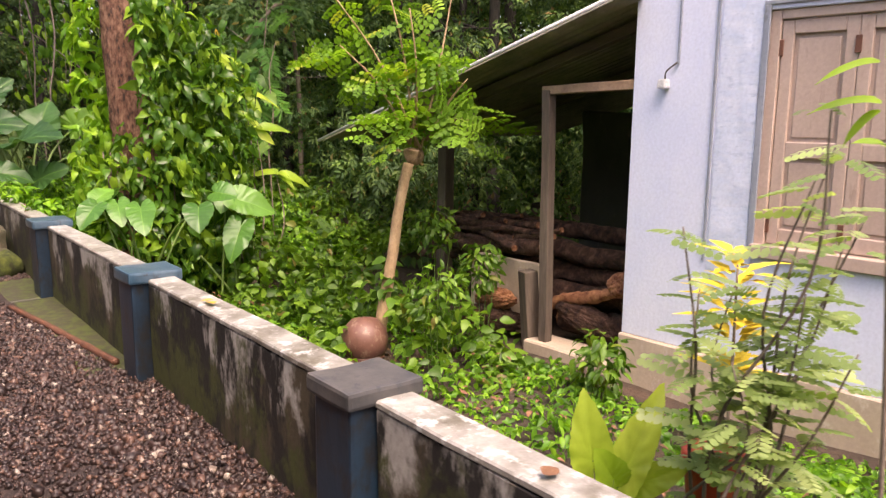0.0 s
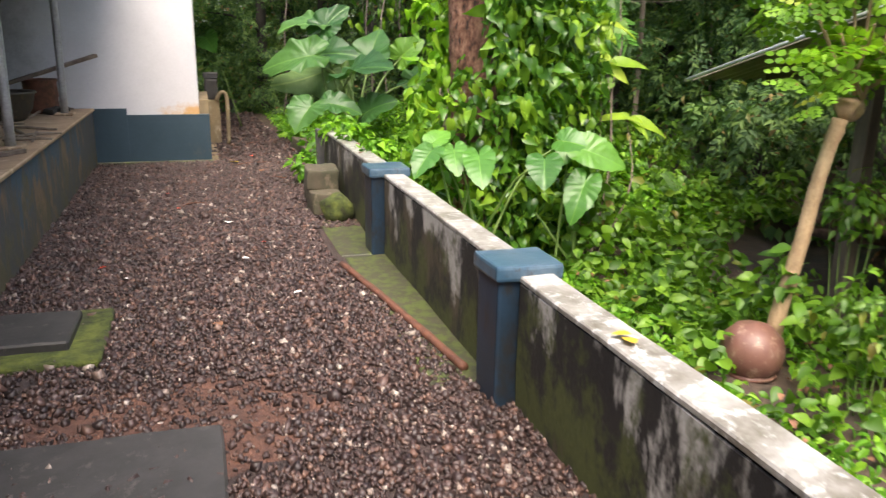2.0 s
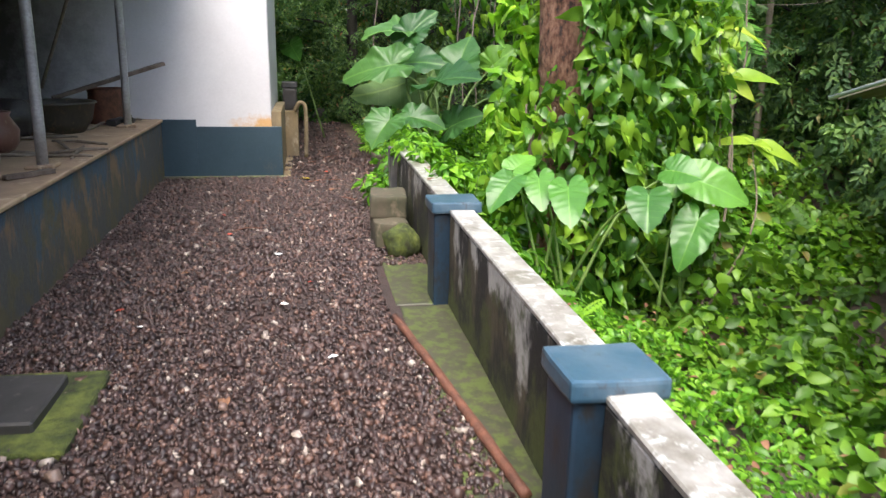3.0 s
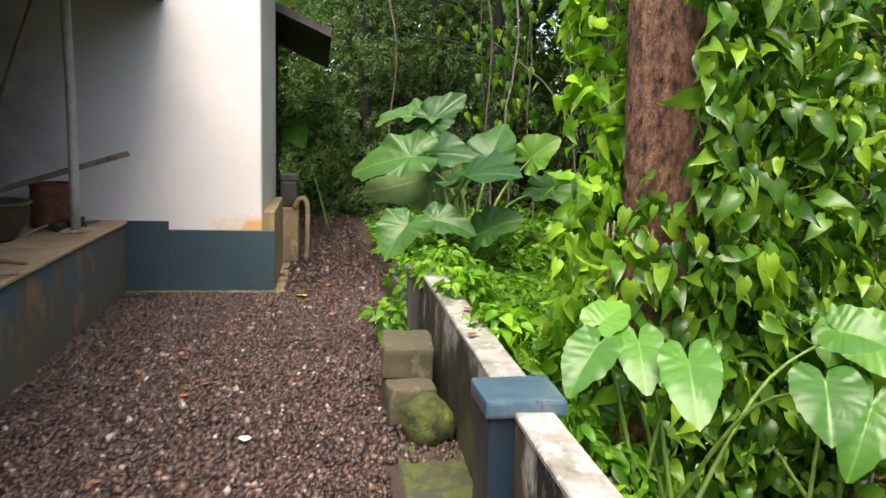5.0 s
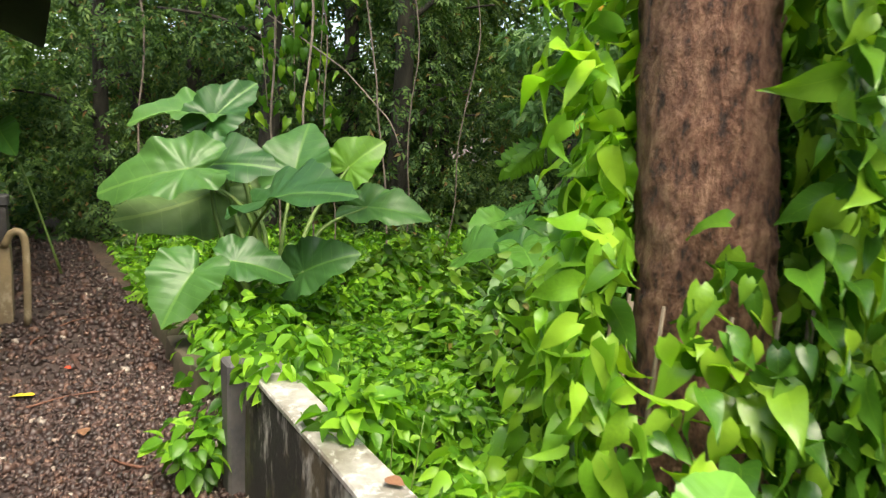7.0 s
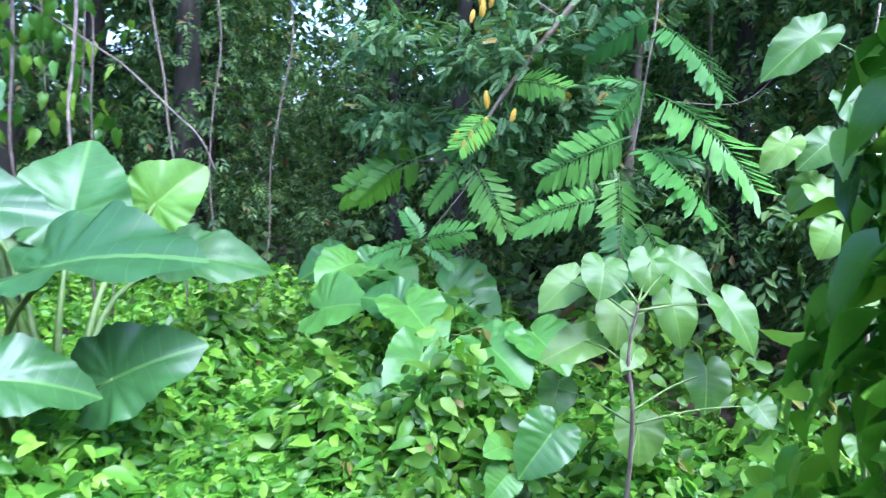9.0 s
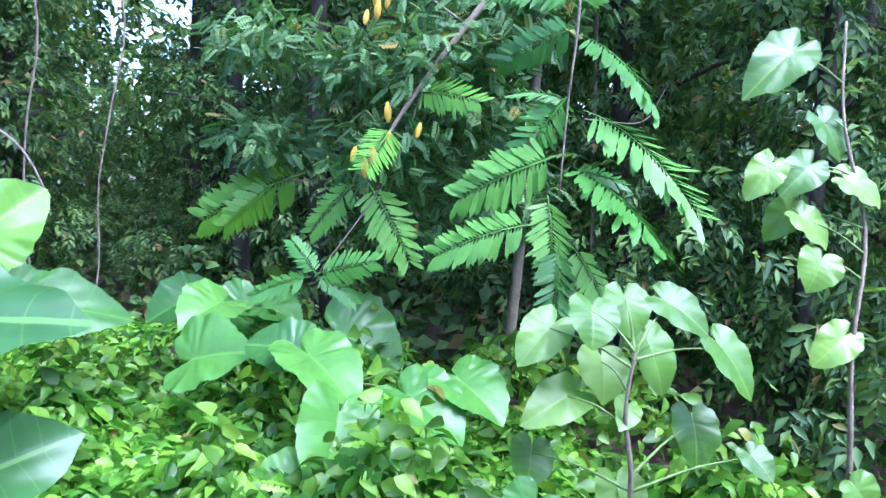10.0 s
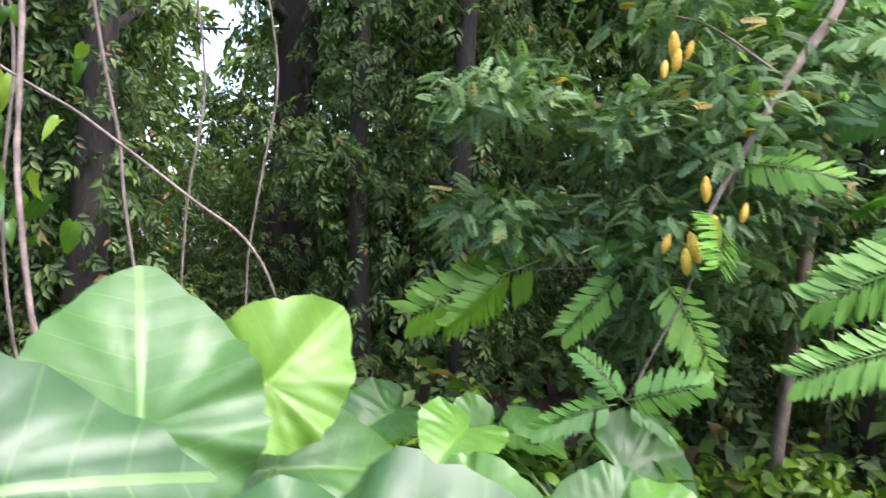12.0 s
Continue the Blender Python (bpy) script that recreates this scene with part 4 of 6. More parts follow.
win = empty("window_1", SHED @ pose(0.05, -0.97, 0.62), "window with closed pale pink-brown panelled wooden shutters", "window", kind="structure")
part("window_frame", box(-0.03, 0.06, -0.07, 0.0, 0, 1.5, 0.006), DOOR_WOOD, win)
part("window_frame", box(-0.03, 0.06, -1.05, -0.98, 0, 1.5, 0.006), DOOR_WOOD, win)
part("window_frame", box(-0.03, 0.06, -0.98, -0.07, 1.44, 1.5, 0.006), DOOR_WOOD, win)
part("window_sill", rough(box(-0.09, 0.06, -1.05, 0.0, -0.04, 0.045, 0.006), 0.003, 6, 2), DOOR_WOOD, win)
for y0 in (-0.525, -0.98):
    leaf = part("shutter", box(0.012, 0.035, y0, y0 + 0.452, 0.05, 1.435), DOOR_WOOD, win)
    for (ya, yb, za, zb) in ((0, 0.075, 0.05, 1.435), (0.377, 0.452, 0.05, 1.435), (0.075, 0.377, 1.35, 1.435), (0.075, 0.377, 0.6, 0.7), (0.075, 0.377, 0.05, 0.15)):
        part("rail", box(-0.012, 0.012, y0 + ya, y0 + yb, za, zb, 0.006), DOOR_WOOD, leaf)
    for za, zb in ((0.7, 1.35), (0.15, 0.6)):
        part("panel", box(0.002, 0.012, y0 + 0.1, y0 + 0.352, za + 0.025, zb - 0.025, 0.006), DOOR_WOOD, leaf)
    for za in (1.22, 0.12):
        part("hinge", box(-0.026, -0.013, y0 + 0.435, y0 + 0.47, za, za + 0.1, 0.003), RUST, leaf, "small rusty hinge")

lamp = empty("wall_lamp", SHED @ pose(-0.002, -0.27, 1.69), "small bare bulb holder on a cable, on the shed wall", "lamp")
part("cable_strip", box(-0.014, 0.0, -0.1, -0.085, 0.13, 0.95, 0.002), GREY_TRIM, lamp)
part("holder", rough(box(-0.07, 0.0, -0.035, 0.03, -0.035, 0.03, 0.012, None, 2), 0.004, 20), TIN_EDGE, lamp, "dull metal bulb holder")
tube("cable", [(-0.03, -0.01, 0.02), (-0.05, -0.03, 0.08), (-0.015, -0.09, 0.14)], [0.006], BLACK_IRON, lamp, "", 6, 0, 8)

# lean-to: posts, lintel, corrugated roof, low board, logs
def timber(a, b, w, mat, name, label, cat="post", group=""):
    a, b = Vector(a), Vector(b)
    bm = rough(box(-w / 2, w / 2, -w / 2, w / 2, 0, (b - a).length, 0.006), 0.006, 6, 3)
    ob = part(name, bm, mat)
    ob.matrix_world = SHED @ Matrix.Translation(a) @ (b - a).to_track_quat("Z", "Y").to_matrix().to_4x4()
    return tagged(ob, label, cat, group)


timber((0.05, 0.79, -0.55), (0.05, 0.83, 1.66), 0.085, OLD_WOOD, "door_post", "weathered grey timber post of the wood store", "post")
timber((0.05, 0.88, 1.66), (0.05, 0.0, 1.69), 0.07, BEAM, "lintel_beam", "dry brown timber lintel of the wood store", "beam")
timber((0.1, 0.98, -0.55), (0.04, 1.0, 0.16), 0.13, OLD_WOOD, "stump_post", "short split grey post beside the wood store", "post")
timber((0.35, 2.42, -0.55), (0.35, 2.4, 1.5), 0.12, OLD_WOOD, "corner_post", "grey concrete-like corner post of the wood store", "post")
timber((2.9, 2.42, -0.55), (2.9, 2.4, 1.5), 0.12, OLD_WOOD, "corner_post", "grey back corner post of the wood store", "post")
timber((0.3, 3.4, 1.2), (0.3, -0.05, 2.2), 0.08, OLD_WOOD, "rafter", "dark rafter under the corrugated roof", "rafter", "rafters")
timber((1.6, 3.4, 1.2), (1.6, -0.05, 2.2), 0.08, OLD_WOOD, "rafter", "dark rafter under the corrugated roof", "rafter", "rafters")


def corrugated():
    nx, ny = 140, 4
    xs = np.linspace(-0.25, 3.4, nx)
    V = []
    for y in np.linspace(-0.05, 3.7, ny):
        for x in xs:
            V.append((x, y, 2.29 - 0.293 * (y + 0.05) + 0.02 * math.sin(x * 2 * math.pi / 0.11)))
    V = np.array(V)
    F = [(j * nx + i, j * nx + i + 1, (j + 1) * nx + i + 1, (j + 1) * nx + i) for j in range(ny - 1) for i in range(nx - 1)]
    n = len(V)
    low = V - [0, 0, 0.004]
    return np_mesh("lean_to_roof", np.vstack([V, low]), np.vstack([np.array(F), np.array(F)[:, ::-1] + n]))


lean = empty("lean_to_roof", SHED, "weathered corrugated sheet roof of the wood store", "roof", kind="structure")
link("sheet", corrugated(), TIN, lean, "", True)
tube("edge_pipe", [(-0.27, 3.75, 1.175), (-0.27, -0.05, 2.29)], [0.016, 0.016], TIN_EDGE, lean, "bright metal strip along the sheet's edge", 7, 0, 4)
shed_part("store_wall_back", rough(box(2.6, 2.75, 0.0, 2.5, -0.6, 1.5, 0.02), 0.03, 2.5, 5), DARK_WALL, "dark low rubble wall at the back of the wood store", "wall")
shed_part("store_board", rough(box(0.28, 0.33, 1.02, 1.95, -0.5, 0.17, 0.01), 0.012, 3, 4), SHED_BASE, "stained sand-coloured board at the front of the wood store", "board")
shed_part("store_step", rough(box(-0.05, 0.25, 0.1, 0.95, -0.9, -0.42, 0.015), 0.012, 3, 4), SHED_BASE, "stained cement step of the wood store", "step")


def log(a, b, r, i, mat=None, label="rough red-brown firewood log in the wood store"):
    a, b = SHED @ Vector(a), SHED @ Vector(b)
    mid = (a + b) / 2 + Vector((0, 0, 0.03 * math.sin(i * 2.1)))
    t = empty("firewood_log", Matrix.Translation(a), label, "log", "stacked firewood")
    bend = [Vector(noise.noise_vector(Vector((i * 1.3, k * 0.8, 0.5)))) * r * 0.8 for k in range(3)]
    rel = [tuple(p - a) for p in (a, a.lerp(mid, 0.5) + bend[0], mid + bend[1], mid.lerp(b, 0.5) + bend[2], b)]
    tube("bark", rel, [r * 0.95, r * 1.08, r, r * 0.92, r * 0.85], mat or LOG_BARK, t, "", 14, 0.13, 22, i)
    d = (b - a).normalized()
    for p, s in ((Vector((0, 0, 0)), -1), (b - a, 1)):
        bm = bmesh.new()
        bmesh.ops.create_cone(bm, cap_ends=True, segments=9, radius1=r * 0.86, radius2=r * 0.8, depth=0.02)
        e = part("cut_end", bm, LOG_END, t, "orange split end grain")
        e.matrix_local = Matrix.Translation(p + d * s * 0.008) @ d.to_track_quat("Z", "Y").to_matrix().to_4x4()


rng = np.random.default_rng(5)
for i, (a, b, r) in enumerate((
        ((0.34, 2.28, 0.23), (0.36, 1.1, 0.31), 0.085), ((0.36, 2.32, 0.44), (0.4, 1.4, 0.39), 0.035), ((0.36, 2.75, 0.14), (0.5, 2.0, 0.24), 0.045),
        ((0.36, 2.8, 0.03), (0.46, 2.1, 0.1), 0.05), ((0.42, 2.6, 0.3), (0.45, 1.8, 0.36), 0.04), ((0.5, 2.5, 0.38), (0.5, 1.3, 0.47), 0.04),
        ((0.4, 2.5, 0.42), (0.7, 1.7, 0.5), 0.025), ((0.38, 2.2, 0.36), (0.36, 1.0, 0.42), 0.03), ((0.36, 1.45, 0.36), (0.4, 0.95, 0.48), 0.028),
        ((0.62, 2.4, 0.28), (0.7, 0.25, 0.26), 0.095), ((0.85, 2.3, 0.36), (0.9, 0.2, 0.42), 0.08), ((0.75, 2.4, 0.08), (0.75, 0.2, 0.06), 0.1),
        ((0.6, 2.3, -0.12), (0.6, 0.4, -0.1), 0.1), ((0.8, 2.3, -0.3), (0.8, 0.2, -0.3), 0.12), ((1.1, 2.3, 0.1), (1.1, 0.2, 0.1), 0.13), ((1.05, 2.3, -0.2), (1.05, 0.2, -0.2), 0.14))):
    log(a, b, r, i)
for i in range(14):
    x, z, y0 = 0.4 + 0.4 * rng.random(), 0.34 + 0.14 * rng.random(), 2.55 - 0.5 * rng.random()
    ln, ang = 0.4 + 0.6 * rng.random(), 0.25 * rng.standard_normal()
    log((x, y0, z), (x + ln * math.sin(ang), y0 - ln * math.cos(ang), z + 0.05 * rng.standard_normal()), 0.014 + 0.02 * rng.random(), 60 + i)
for i, (a, b, r) in enumerate((((0.32, 0.98, -0.18), (0.34, 0.2, 0.08), 0.05), ((0.42, 0.9, -0.3), (0.42, 0.05, -0.2), 0.1), ((0.5, 0.7, -0.1), (0.5, 0.02, 0.0), 0.09))):
    log(a, b, r, 40 + i, LOG_END if i == 0 else None)


def root_wood(centre, size, seed, mat, label, rot):
    """A split lump of root wood, furrowed along its length."""
    bm = bmesh.new()
    bmesh.ops.create_icosphere(bm, subdivisions=5, radius=1.0)
    for q in bm.verts:
        c = q.co.copy()
        k = 0.24 * noise.noise(c * 1.1 + Vector((seed, 0, 0))) + 0.13 * noise.noise(Vector((c.x * 2, c.y * 7, c.z * 7 + seed))) + 0.06 * noise.noise(c * 9)
        q.co = Vector((c.x * size[0], c.y * size[1], c.z * size[2])) * (1 + k)
    ob = part("root_wood", bm, mat, None, "", True)
    ob.matrix_world = SHED @ pose(*centre, *rot)
    return tagged(ob, label, "firewood", "split root wood")


root_wood((0.14, 1.6, -0.4), (0.45, 0.15, 0.14), 2.0, LOG_BARK, "dark rough log of root wood before the wood store", (0, 8, 95))
root_wood((0.17, 1.5, -0.2), (0.26, 0.11, 0.1), 5.0, LOG_END, "freshly split orange root wood on the dark log", (10, 12, 80))
root_wood((0.36, 0.55, -0.25), (0.34, 0.13, 0.12), 4.0, LOG_BARK, "furrowed brown root wood inside the wood store", (0, -14, 95))
root_wood((0.4, 0.3, 0.1), (0.15, 0.11, 0.1), 8.0, LOG_END, "split orange stump end in the wood store", (0, 0, 30))
root_wood((0.05, 1.75, -0.52), (0.2, 0.09, 0.05), 9.0, LOG_BARK, "flat brown offcut on the ground before the wood store", (0, 4, 100))

# ---- plants ----
def in_clearing(x, y, z, r=0.0):
    """Inside the open lane through the woods, where the sky shows through above the scrub."""
    west, east = -5.85 + (y - 9.1) * 0.145, -5.0 + (y - 7.9) * 0.11
    d = y - 8.5
    return y > 12.5 and min(west, east) - 0.028 * d - 0.4 * r < x < max(west, east) + 0.028 * d + 0.4 * r and z > 1.7 + 0.15 * d - 0.4 * r


HEART_ANGLE = [0, 12, 28, 50, 80, 110, 135, 155, 170, 180]
HEART_REACH = [1.0, 0.86, 0.7, 0.58, 0.5, 0.5, 0.53, 0.5, 0.36, 0.12]


def heart_blade(length, width, fold, droop, ripple, seed, round_=0.0):
    """A large heart-shaped blade: the stalk's joint at the origin, tip along +y. Returns verts, tris, uv."""
    rng = np.random.default_rng(seed)
    n, rings = (40, 6) if round_ else (72, 11)
    th = np.linspace(-180, 180, n, endpoint=False)
    reach = np.interp(np.abs(th), HEART_ANGLE, HEART_REACH)
    if round_:
        reach = reach * (1 - round_) + round_ * np.interp(np.abs(th), [0, 90, 165, 180], [0.85, 0.6, 0.5, 0.25])
    reach = reach * (1 + 0.02 * rng.standard_normal(n))
    ph = rng.random() * 6.28
    V, UV = [(0, 0, 0)], [(0.5, 0.25)]
    for i in range(1, rings + 1):
        r = i / rings
        for k in range(n):
            a = math.radians(th[k])
            x, y = r * reach[k] * math.sin(a) * width, r * reach[k] * math.cos(a) * length
            z = fold * abs(x) - droop * y * y / length * (1 if y > 0 else 0.6) - 0.5 * fold * x * x / width
            z += ripple * length * r**3 * math.sin(7 * a + ph) + 0.4 * ripple * length * r**2 * math.sin(13 * a + 2 * ph)
            if not round_:
                rib = 8 * (0.25 + 0.7 * y / length) - 4 * abs(0.45 * x / width)
                z += 0.016 * length * min(1.0, 1.6 * r) * abs(math.sin(math.pi * rib)) * (1.2 - r)
            V.append((x, y, z))
            UV.append((0.5 + 0.45 * x / width, 0.25 + 0.7 * y / length))
    F = []
    for k in range(n):
        F.append((0, 1 + (k + 1) % n, 1 + k))
    for i in range(rings - 1):
        for k in range(n):
            a, b = 1 + i * n + k, 1 + i * n + (k + 1) % n
            F += [(a, b, b + n), (a, b + n, a + n)]
    return np.array(V), np.array(F)[:, ::-1], np.array(UV)


def big_leaves(plant_name, label, category, root, leaves, mat, face=(0.1, -0.75, 0.75), fold=0.3, droop=0.22, ripple=0.03, stalk=0.014, group="", round_=0.0, under=(), stem=(), young=()):
    """A plant of large leaves on stalks: leaves are (joint, tip, width)."""
    root = Vector((root[0], root[1], ground_z(root[0], root[1]) if len(root) < 3 else root[2]))
    thing = empty(plant_name, Matrix.Translation(root), label, category, group)
    line = None
    if stem:
        line = spline([(0, 0, 0)] + [tuple(Vector(p_) - root) for p_ in stem], 24)
        tube("stem", line, np.linspace(0.012, 0.005, 24), TWIG, thing, "", 8, 0.04)
    for i, (j, t, w, *own) in enumerate(leaves):
        j, t = Vector(j), Vector(t)
        along = t - j
        length = along.length * (0.8 if round_ else 1.02)
        w = w * 0.8 if round_ else w
        V, F, UV = heart_blade(length, w * 1.05, fold, droop, ripple, 31 * i + len(plant_name), round_)
        nrm = Vector(own[0] if own else face) + 0.25 * Vector(noise.noise_vector(Vector((i * 1.7, 2.3, len(plant_name)))))
        if i in under:
            nrm = -nrm
        R = turn(np.array([nrm]), np.array([along]))[0]
        V = V @ R.T + np.array(j - root)
        base = Vector((0.1 * math.sin(i * 2.4), 0.1 * math.cos(i * 1.7), 0.02))
        end = j - root
        mid = base.lerp(end, 0.55) + Vector((0, 0, 0.12 * end.length)) - along * 0.25
        if stem:
            near_ = min(range(4, 24), key=lambda k_: (Vector(line[k_]) - end + Vector((0, 0, 0.08))).length)
            base = Vector(line[near_])
            mid = base.lerp(end, 0.5) + Vector((0, 0, 0.02))
        stalk_ob = tube("stalk", [tuple(base), tuple(mid), tuple(end)], [stalk * 1.6, stalk, stalk * 0.5], STALK, thing, "", 7, 0.0, 10, i)
        link("leaf", np_mesh("leaf", V, F, UV), LEAF_YOUNG if i in young else LEAF_BACK if i in under else mat, stalk_ob, "", True)
    return thing


FRONT, MID, TOP = (0.0, -0.95, 0.35), (0.05, -0.7, 0.7), (0.0, -0.4, 0.92)  # the ways in which blades face
big_leaves("elephant_ear_plant", "tall elephant ear plant with huge wavy grey-green leaves", "plant", (-5.7, 10.6), [
    ((-5.71, 11.15, 1.20), (-5.70, 11.37, 1.63), 0.58, FRONT),
    ((-5.34, 11.41, 1.24), (-5.08, 11.45, 1.48), 0.42, FRONT),
    ((-5.51, 10.24, 1.06), (-4.91, 10.00, 1.25), 0.62, TOP),
    ((-5.25, 11.66, 0.89), (-4.68, 11.61, 0.89), 0.42, MID),
    ((-5.27, 10.19, 0.57), (-4.92, 10.14, 0.76), 0.42, MID),
    ((-6.16, 10.6, 1.25), (-5.64, 10.56, 1.32), 0.5, MID),
    ((-6.29, 10.89, 1.59), (-6.04, 11.09, 1.94), 0.42, FRONT),
    ((-6.44, 10.96, 1.65), (-6.93, 10.74, 1.67), 0.50, TOP),
    ((-6.2, 10.32, 1.23), (-6.79, 10.07, 1.12), 0.52, MID),
    ((-6.28, 10.91, 1.03), (-6.83, 10.41, 0.71), 0.62, FRONT),
    ((-5.74, 9.53, 0.64), (-5.81, 9.26, 0.41), 0.48, MID),
    ((-5.62, 9.87, 0.67), (-5.26, 9.95, 0.63), 0.36, MID),
    ((-6.07, 11.07, 1.08), (-6.04, 10.79, 0.55), 0.34, FRONT)], LEAF_EAR, MID, 0.34, 0.28, 0.055, 0.018, under=(9, 12), young=(1,))
big_leaves("taro_plant", "low taro plants with glossy arrow-shaped leaves", "plant", (-3.75, 11.9), [
    ((-3.50, 11.99, 0.60), (-3.18, 11.78, 0.47), 0.62, MID),
    ((-3.85, 11.35, 0.64), (-3.70, 11.00, 0.51), 0.40, MID),
    ((-3.90, 11.54, 0.63), (-4.14, 11.66, 0.68), 0.36, MID),
    ((-3.42, 11.01, 0.49), (-3.25, 10.74, 0.37), 0.44, MID),
    ((-3.13, 11.04, 0.54), (-3.01, 10.78, 0.44), 0.38, MID),
    ((-4.36, 11.92, 0.52), (-4.11, 11.74, 0.62), 0.50, MID),
    ((-4.19, 12.34, 0.75), (-4.43, 12.17, 0.69), 0.42, TOP),
    ((-3.90, 12.29, 0.72), (-3.71, 12.16, 0.68), 0.36, TOP),
    ((-4.28, 13.07, 0.66), (-4.59, 12.99, 0.56), 0.46, TOP),
    ((-4.00, 12.49, 0.69), (-4.22, 12.47, 0.57), 0.40, MID),
    ((-3.85, 12.42, 0.69), (-3.71, 12.24, 0.69), 0.30, MID)],
    LEAF_TARO, MID, 0.34, 0.22, 0.035, 0.009, "taro clumps")
big_leaves("taro_plant", "taro plant with upright blue-green arrow-shaped leaves", "plant", (-3.7, 10.6), [
    ((-3.84, 10.86, 0.45), (-3.98, 10.56, 0.19), 0.38, FRONT),
    ((-4.01, 10.83, 0.25), (-4.23, 10.85, 0.26), 0.22, MID),
    ((-3.40, 9.83, 0.42), (-3.55, 9.73, 0.28), 0.25, MID),
    ((-3.61, 9.85, 0.36), (-3.69, 9.77, 0.37), 0.13, MID),
    ((-3.60, 9.79, 0.25), (-3.68, 9.74, 0.18), 0.16, MID)], LEAF_TARO, (0.1, -0.7, 0.7), 0.3, 0.2, 0.02, 0.009, "taro clumps")
big_leaves("taro_plant", "taro plant with broad leaves beside the boundary wall", "plant", (-2.75, 7.0), [
    ((-3.03, 6.73, 0.63), (-3.07, 6.53, 0.50), 0.22), ((-2.89, 6.91, 0.63), (-2.80, 6.74, 0.49), 0.2), ((-2.66, 6.84, 0.60), (-2.56, 6.62, 0.44), 0.24),
    ((-2.13, 7.42, 0.70), (-1.95, 7.39, 0.69), 0.26), ((-2.15, 6.85, 0.60), (-2.10, 6.67, 0.46), 0.26), ((-3.07, 6.95, 0.70), (-3.00, 7.08, 0.78), 0.2)],
    LEAF_TARO, (0.1, -0.7, 0.7), 0.25, 0.2, 0.02, 0.009, "taro clumps")
big_leaves("taro_plant", "taro plant with pale broad leaves among the undergrowth", "plant", (-2.1, 7.7), [
    ((-1.98, 7.58, 0.32), (-2.03, 7.36, 0.06), 0.28), ((-2.0, 7.75, 0.59), (-1.67, 7.82, 0.48), 0.32), ((-2.16, 7.78, 0.66), (-2.17, 7.6, 0.5), 0.24), ((-2.82, 7.35, 0.41), (-2.70, 7.25, 0.30), 0.22)],
    LEAF_TARO, (0.15, -0.75, 0.65), 0.25, 0.2, 0.02, 0.009, "taro clumps")
big_leaves("taro_plant", "single broad taro leaf behind the house corner", "plant", (-8.5, 11.9), [((-8.75, 11.56, 1.42), (-8.5, 11.4, 1.26), 0.34, MID)], LEAF_TARO, MID, 0.25, 0.2, 0.02, 0.009, "taro clumps")
big_leaves("broadleaf_shrub", "waist-high shrub with round insect-eaten leaves", "shrub", (-3.08, 9.75), [
    ((-3.22, 9.80, 1.15), (-3.27, 9.68, 1.01), 0.22),
    ((-3.32, 9.92, 1.07), (-3.52, 9.84, 0.94), 0.20),
    ((-2.93, 10.00, 1.15), (-2.96, 9.88, 0.98), 0.22),
    ((-2.92, 9.75, 1.18), (-2.76, 9.61, 1.07), 0.20),
    ((-3.11, 9.88, 0.94), (-3.14, 9.76, 0.78), 0.24),
    ((-2.83, 9.96, 0.97), (-2.79, 9.82, 0.74), 0.24),
    ((-2.70, 9.70, 1.01), (-2.59, 9.55, 0.81), 0.22),
    ((-3.25, 9.88, 0.82), (-3.52, 9.81, 0.75), 0.20),
    ((-3.33, 9.98, 0.58), (-3.40, 9.87, 0.44), 0.20),
    ((-3.09, 9.73, 0.81), (-3.18, 9.64, 0.75), 0.12),
    ((-2.73, 9.79, 0.70), (-2.77, 9.66, 0.51), 0.24),
    ((-2.97, 9.91, 0.42), (-2.99, 9.78, 0.23), 0.26),
    ((-2.58, 9.63, 0.61), (-2.54, 9.51, 0.53), 0.15)], LEAF_SHRUB, (0.0, -0.8, 0.7), 0.2, 0.25, 0.028, 0.004, "", 0.35, (), [(-3.1, 9.67, 0.5), (-3.13, 9.69, 0.8), (-3.1, 9.7, 1.02)])
big_leaves("twiggy_shrub", "thin tall shrub with sparse round lacy leaves", "shrub", (-2.06, 9.55), [
    ((-2.37, 9.82, 2.14), (-2.66, 9.78, 1.94), 0.24), ((-2.19, 9.79, 1.88), (-2.11, 9.69, 1.71), 0.20), ((-2.30, 9.75, 1.70), (-2.47, 9.73, 1.57), 0.18), ((-2.46, 9.79, 1.69), (-2.60, 9.77, 1.54), 0.16),
    ((-2.13, 9.69, 1.65), (-1.98, 9.58, 1.56), 0.20), ((-2.30, 9.83, 1.52), (-2.42, 9.85, 1.38), 0.16), ((-2.32, 9.73, 1.50), (-2.20, 9.63, 1.38), 0.18), ((-2.30, 9.65, 1.34), (-2.39, 9.61, 1.21), 0.20),
    ((-2.17, 9.63, 1.04), (-2.35, 9.62, 0.92), 0.18), ((-2.21, 9.47, 0.50), (-2.15, 9.39, 0.38), 0.20)], LEAF_SHRUB, (-0.2, -0.8, 0.6), 0.2, 0.3, 0.04, 0.003, "", 0.35, (), [(-2.1, 9.6, 0.6), (-2.12, 9.62, 1.0), (-2.06, 9.66, 1.45), (-2.12, 9.76, 1.9), (-2.05, 9.85, 2.3)])


